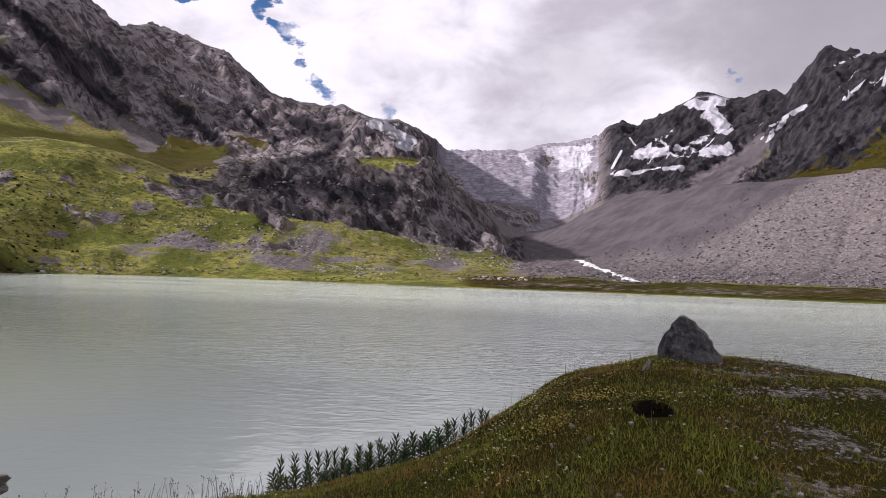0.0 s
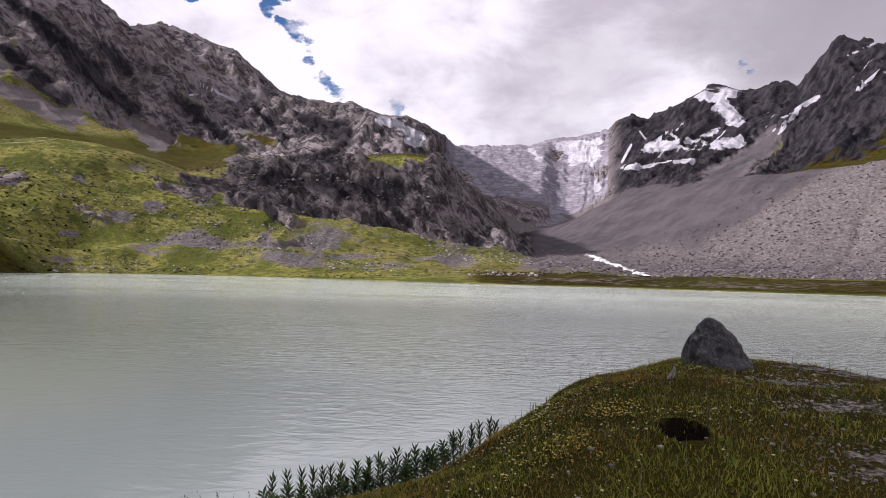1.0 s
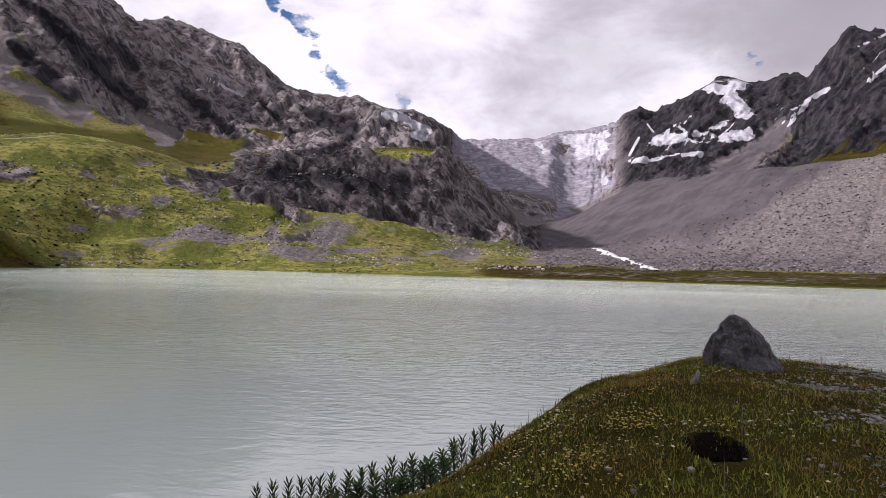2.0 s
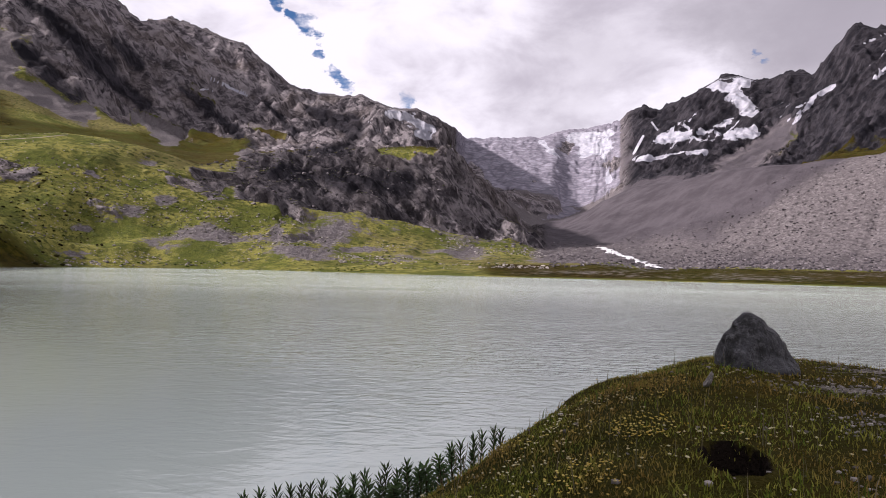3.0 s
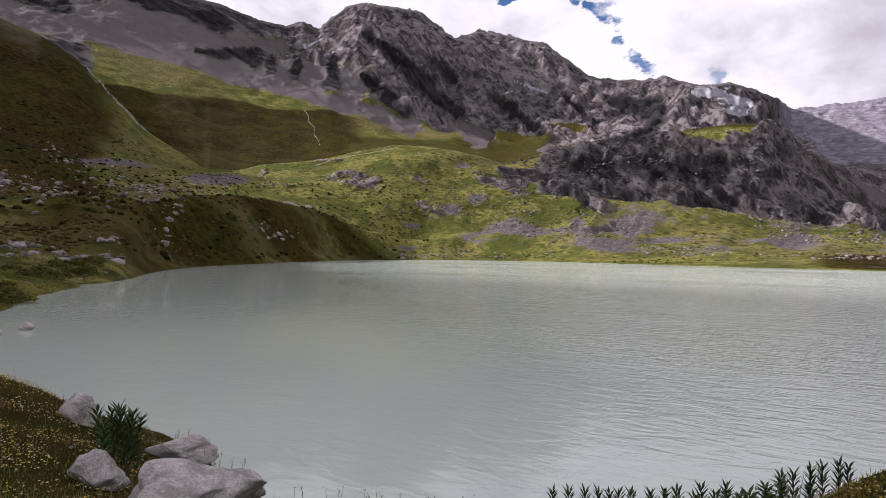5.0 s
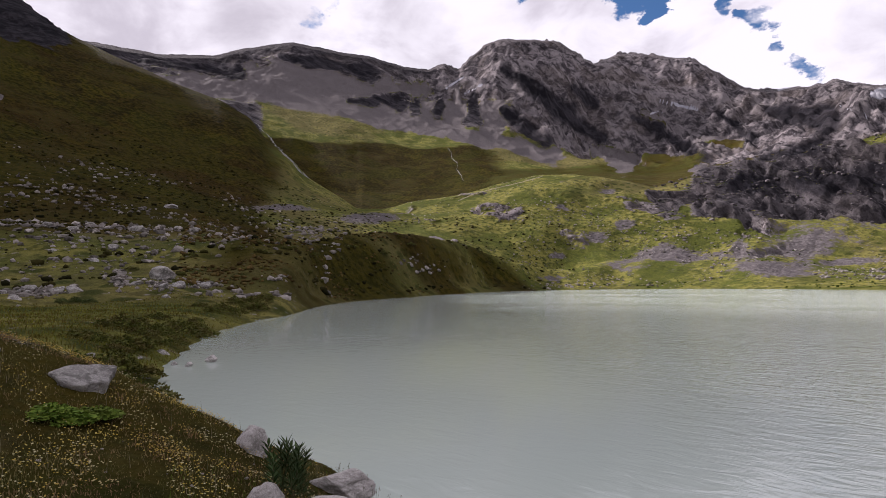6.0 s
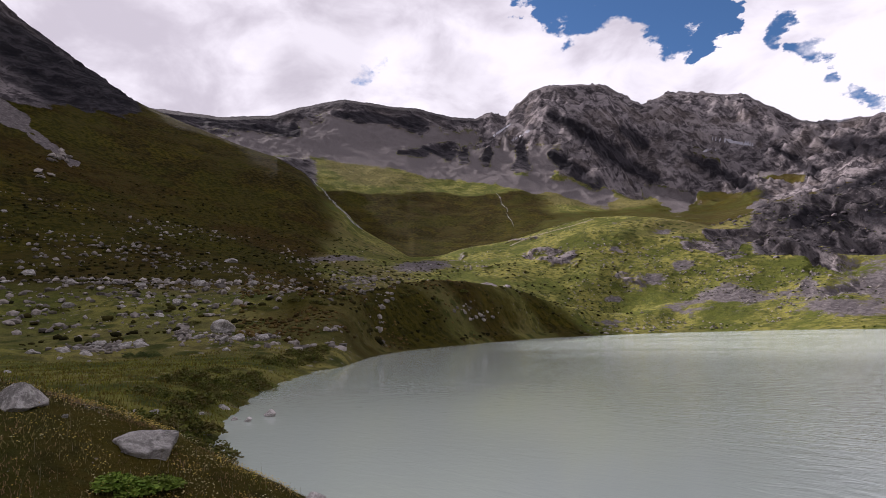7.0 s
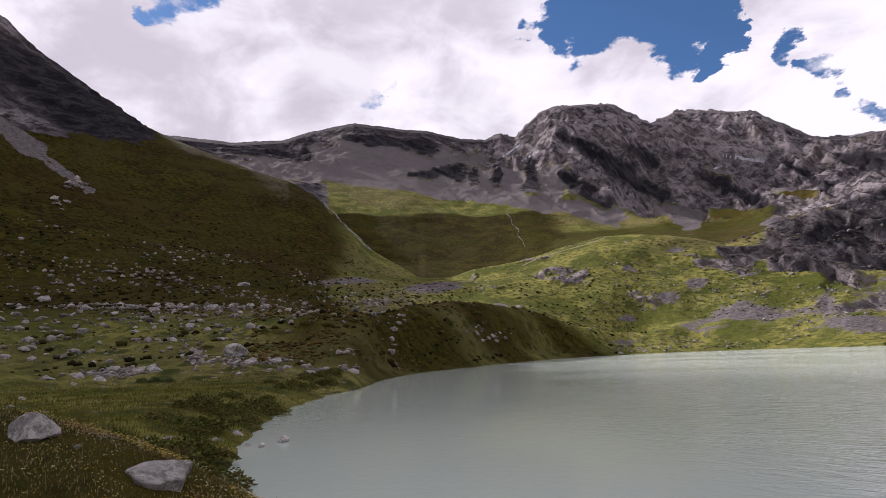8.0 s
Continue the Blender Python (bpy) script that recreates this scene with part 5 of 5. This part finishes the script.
# ---- loose rocks past counting ----


def rubble(name, places, seed, material, label, smooth=False):
    """Small blocks joined into one mesh: places are x, y and width."""
    rng = np.random.RandomState(seed)
    bm = bmesh.new()
    bmesh.ops.create_icosphere(bm, subdivisions=1, radius=0.5)
    base = np.array([v.co[:] for v in bm.verts])
    tri = np.array([[v.index for v in f.verts] for f in bm.faces])
    bm.free()
    x, y, w = (np.asarray(k, float) for k in places)
    z = heights(x, y)
    n = len(x)
    jit = 1 + rng.uniform(-0.32, 0.32, (n, len(base), 1))
    a = rng.uniform(0, 6.283, n)
    sc = np.stack([w * rng.uniform(.7, 1.2, n), w * rng.uniform(.7, 1.2, n), w * rng.uniform(.45, .8, n)], -1)
    v = base[None] * jit * sc[:, None, :]
    c, s = np.cos(a)[:, None], np.sin(a)[:, None]
    v = np.stack([v[..., 0] * c - v[..., 1] * s, v[..., 0] * s + v[..., 1] * c, v[..., 2]], -1)
    v += np.stack([x, y, z + 0.12 * w], -1)[:, None, :]
    f = (tri[None] + (np.arange(n) * len(base))[:, None, None]).reshape(-1, 3)
    return stuff(name, v.reshape(-1, 3), f, material, label, "shrubs" if smooth else "rocks", smooth)


def rubble_material(name, a, b, c):
    m, n = make_material(name)
    r = n.add("ShaderNodeNewGeometry").outputs["Random Per Island"]
    p = n.pos()
    k = n.mix(n.ramp(r, 0.1, 0.6), a, b)
    k = n.mix(n.ramp(r, 0.7, 1.0), k, c)
    k = n.mix(n.math("MULTIPLY", n.ramp(n.noise(p, 1.2, 6.0, 0.7), 0.42, 0.62), 0.5), k, a)
    n.surface(k, 0.92, n.bump(n.noise(p, 2.0, 6.0, 0.7), 0.7, 0.3), 0.04)
    return m


RUBBLE = rubble_material("moraine_blocks", (0.058, 0.052, 0.057), (0.118, 0.105, 0.111), (0.24, 0.218, 0.225))
TALUS = rubble_material("pale_talus", (0.12, 0.108, 0.098), (0.27, 0.245, 0.225), (0.42, 0.385, 0.36))


def polar_places(count, seed, a0, a1, lines, low, high, power=2.6, patch=None, size=40):
    """Random places between two lines of the valley, with many small widths and few large ones."""
    rng = np.random.RandomState(seed)
    az = rng.uniform(a0, a1, count)
    r_lo, r_hi = lines
    r = r_lo + (r_hi - r_lo) * rng.rand(count)
    x, y = -np.sin(np.radians(az)) * r, np.cos(np.radians(az)) * r
    keep = shore_distance(x, y) > 1.0
    if patch is not None:
        keep &= fractal(x, y, size, 4, seed) > patch
    x, y = x[keep], y[keep]
    return x, y, low + (high - low) * rng.rand(len(x)) ** power


mx, my, mw = polar_places(15000, 5, -42, -8, (225, 450), 0.2, 1.8, 4.0)
above = np.degrees(np.arctan2(heights(mx, my) - EYE, np.hypot(mx, my))) - shade_line(np.degrees(np.arctan2(-mx, my)))
loose = np.random.RandomState(4).rand(len(mx)) < np.clip(0.6 - 0.2 * above, 0.06, 1)
rubble("moraine_rubble", (mx[loose], my[loose], mw[loose]), 6, RUBBLE, "grey angular blocks strewn over the moraine slope")
rubble("talus", polar_places(11000, 7, -8, 50, (215, 345), 0.22, 1.6, 3.6, 0.16), 8, TALUS, "pale talus blocks below the green slope")
rubble("slope_stones", polar_places(4600, 9, 52, 92, (75, 270), 0.22, 1.9, 3.6, -0.1), 10, TALUS, "pale stones strewn over the heath slope")
rubble("crag_blocks", polar_places(900, 15, -8, 24, (325, 420), 0.6, 3.0, 3.4), 16, RUBBLE, "dark blocks fallen below the crags")
HEATH_CLUMP = rubble_material("heath_clump_leaves", (0.012, 0.012, 0.004), (0.038, 0.033, 0.010), (0.060, 0.060, 0.014))
MOUND = rubble_material("brown_heath_leaves", (0.042, 0.029, 0.010), (0.125, 0.083, 0.030), (0.090, 0.086, 0.020))
ALDER = rubble_material("green_alder_leaves", (0.022, 0.036, 0.006), (0.050, 0.068, 0.012), (0.085, 0.095, 0.02))
hx, hy, hw = polar_places(11000, 25, 31, 98, (85, 330), 0.3, 1.7, 3.0, -0.2, 25)
thick = (np.hypot(hx, hy) > 150) | (np.degrees(np.arctan2(-hx, hy)) < 60) | (np.random.RandomState(26).rand(len(hx)) < 0.22)
rubble("heath_clumps", (hx[thick], hy[thick], hw[thick]), 26, HEATH_CLUMP, "dark brown-green heath clumps on the slopes", True)
rubble("mound_heath", polar_places(7000, 33, 35, 66, (85, 190), 0.25, 1.1, 2.6, -0.12, 12), 34, MOUND, "rough brown heath and juniper on the mound", True)
rubble("alder_scrub", polar_places(7000, 27, -6, 55, (205, 420), 0.25, 1.1, 2.6, 0.05, 35), 28, ALDER, "dark green alder scrub dotted over the grass slope", True)
rubble("hill_stones", polar_places(6000, 29, -4, 56, (210, 420), 0.2, 0.85, 3.0, 0.10, 40), 30, TALUS, "small pale stones scattered over the grass slope")
xs, ys, ws = [], [], []
for az0, el0, sa, se, count in ((77.4, -0.5, 1.7, .22, 130), (71.6, 0.5, .8, .5, 130), (68.2, 0.0, 1.1, .3, 80), (65, -.1, 1.2, .2, 50), (77.5, 4.9, 5.5, .14, 150), (68.5, 4.8, 3, .15, 70), (46.4, 2.2, .9, .3, 16), (44.6, 1.3, .9, .3, 16), (58.7, 0.5, .7, .15, 30), (56.0, 4.9, 2.2, .2, 60), (81.0, 14.8, .5, .25, 30), (82.3, 13.2, .4, .2, 14)):
    rng = np.random.RandomState(int(az0 * 10))
    for _ in range(count):
        q = sight(EYE_END, az0 + sa * rng.randn() * .7, el0 + se * rng.randn())
        if q:
            xs.append(q.x), ys.append(q.y), ws.append((q - Vector(EYE_END)).length * radians(0.16 + 0.55 * rng.rand() ** 2))
rubble("boulder_rubble", (xs, ys, ws), 12, TALUS, "pale rubble heaped between the boulders")
rng = np.random.RandomState(3)
px, py, _ = scatter(1500, rng, 2.0, 20)
rubble("pebbles", (px, py, 0.012 + 0.05 * rng.rand(len(px)) ** 4), 14, TALUS, "small pale pebbles in the turf")
gx, gy = [], []
for cx, cy, rx, ry in ((2.95, 4.6, .5, .5), (5.0, 8.4, 1.2, .8), (3.4, 5.9, .5, .25), (3.7, 7.2, .5, .4)):
    gx += list(cx + rx * 0.8 * rng.randn(420))
    gy += list(cy + ry * 0.8 * rng.randn(420))
rubble("gravel", (np.array(gx), np.array(gy), 0.012 + 0.035 * rng.rand(len(gx)) ** 3), 17, TALUS, "loose grey gravel on the bare patches")

# ---- running water and trails ----


def ribbon(name, eye, points, width, material, label, category, wobble=0.5, lift=0.12, seed=1):
    """A strip laid over the ground along lines of sight."""
    rnd = random.Random(seed)
    fine = []
    for (a0, e0), (a1, e1) in zip(points, points[1:]):
        fine += [(a0 + (a1 - a0) * k / 12, e0 + (e1 - e0) * k / 12) for k in range(12)]
    fine.append(points[-1])
    track = [q for q in (sight(eye, a, e) for a, e in fine) if q]
    verts, faces = [], []
    for k, q in enumerate(track):
        ahead = (track[min(k + 1, len(track) - 1)] - track[max(k - 1, 0)])
        side = Vector((-ahead.y, ahead.x, 0)).normalized()
        mid = q + side * width * wobble * rnd.uniform(-1, 1)
        w = width * rnd.uniform(0.55, 1.25)
        for s in (-1, -0.4, 0.4, 1):
            p = mid + side * w * 0.5 * s
            verts.append((p.x, p.y, height(p.x, p.y) + lift * (1 if abs(s) < 0.9 else -0.5)))
        if k:
            b = len(verts) - 8
            faces += [(b + j, b + j + 1, b + j + 5, b + j + 4) for j in range(3)]
    ob = mesh_object(name, verts, faces, material)
    return tagged(ob, label, category, kind="structure")


EYE_START = (0, 0, 3.1)
ribbon("glacier_stream", EYE_START, ((-12.7, 1.85), (-14.0, 1.29), (-15.7, 0.74), (-17.9, -0.02)), 7.0, FOAM, "white rushing stream from the glacier", "stream", 0.25, 0.5)
ribbon("hillside_brook", EYE_END, ((60.6, 14.5), (60.1, 13.9), (59.3, 13.2), (59.0, 12.6), (58.3, 12.2), (57.9, 11.6), (57.3, 11.2), (56.9, 10.5), (55.8, 9.7)), 2.0, BROOK, "narrow white brook down the green hillside", "brook", 1.3, 0.3, 2)
ribbon("upper_brook", EYE_END, ((42.9, 12.7), (42.5, 12.2), (42.5, 11.7), (41.9, 11.2), (42.0, 10.6), (41.6, 10.1), (41.4, 9.5)), 0.30, BROOK, "thin white brook in a gully", "brook", 0.7, 0.3, 3)
ribbon("trail", EYE_END, ((41.9, 7.7), (40.4, 8.3), (38.3, 8.8), (35.8, 9.3), (34.0, 9.75)), 1.6, TRAIL, "pale trodden footpath over the green hill", "footpath", 0.2, 0.15, 4)
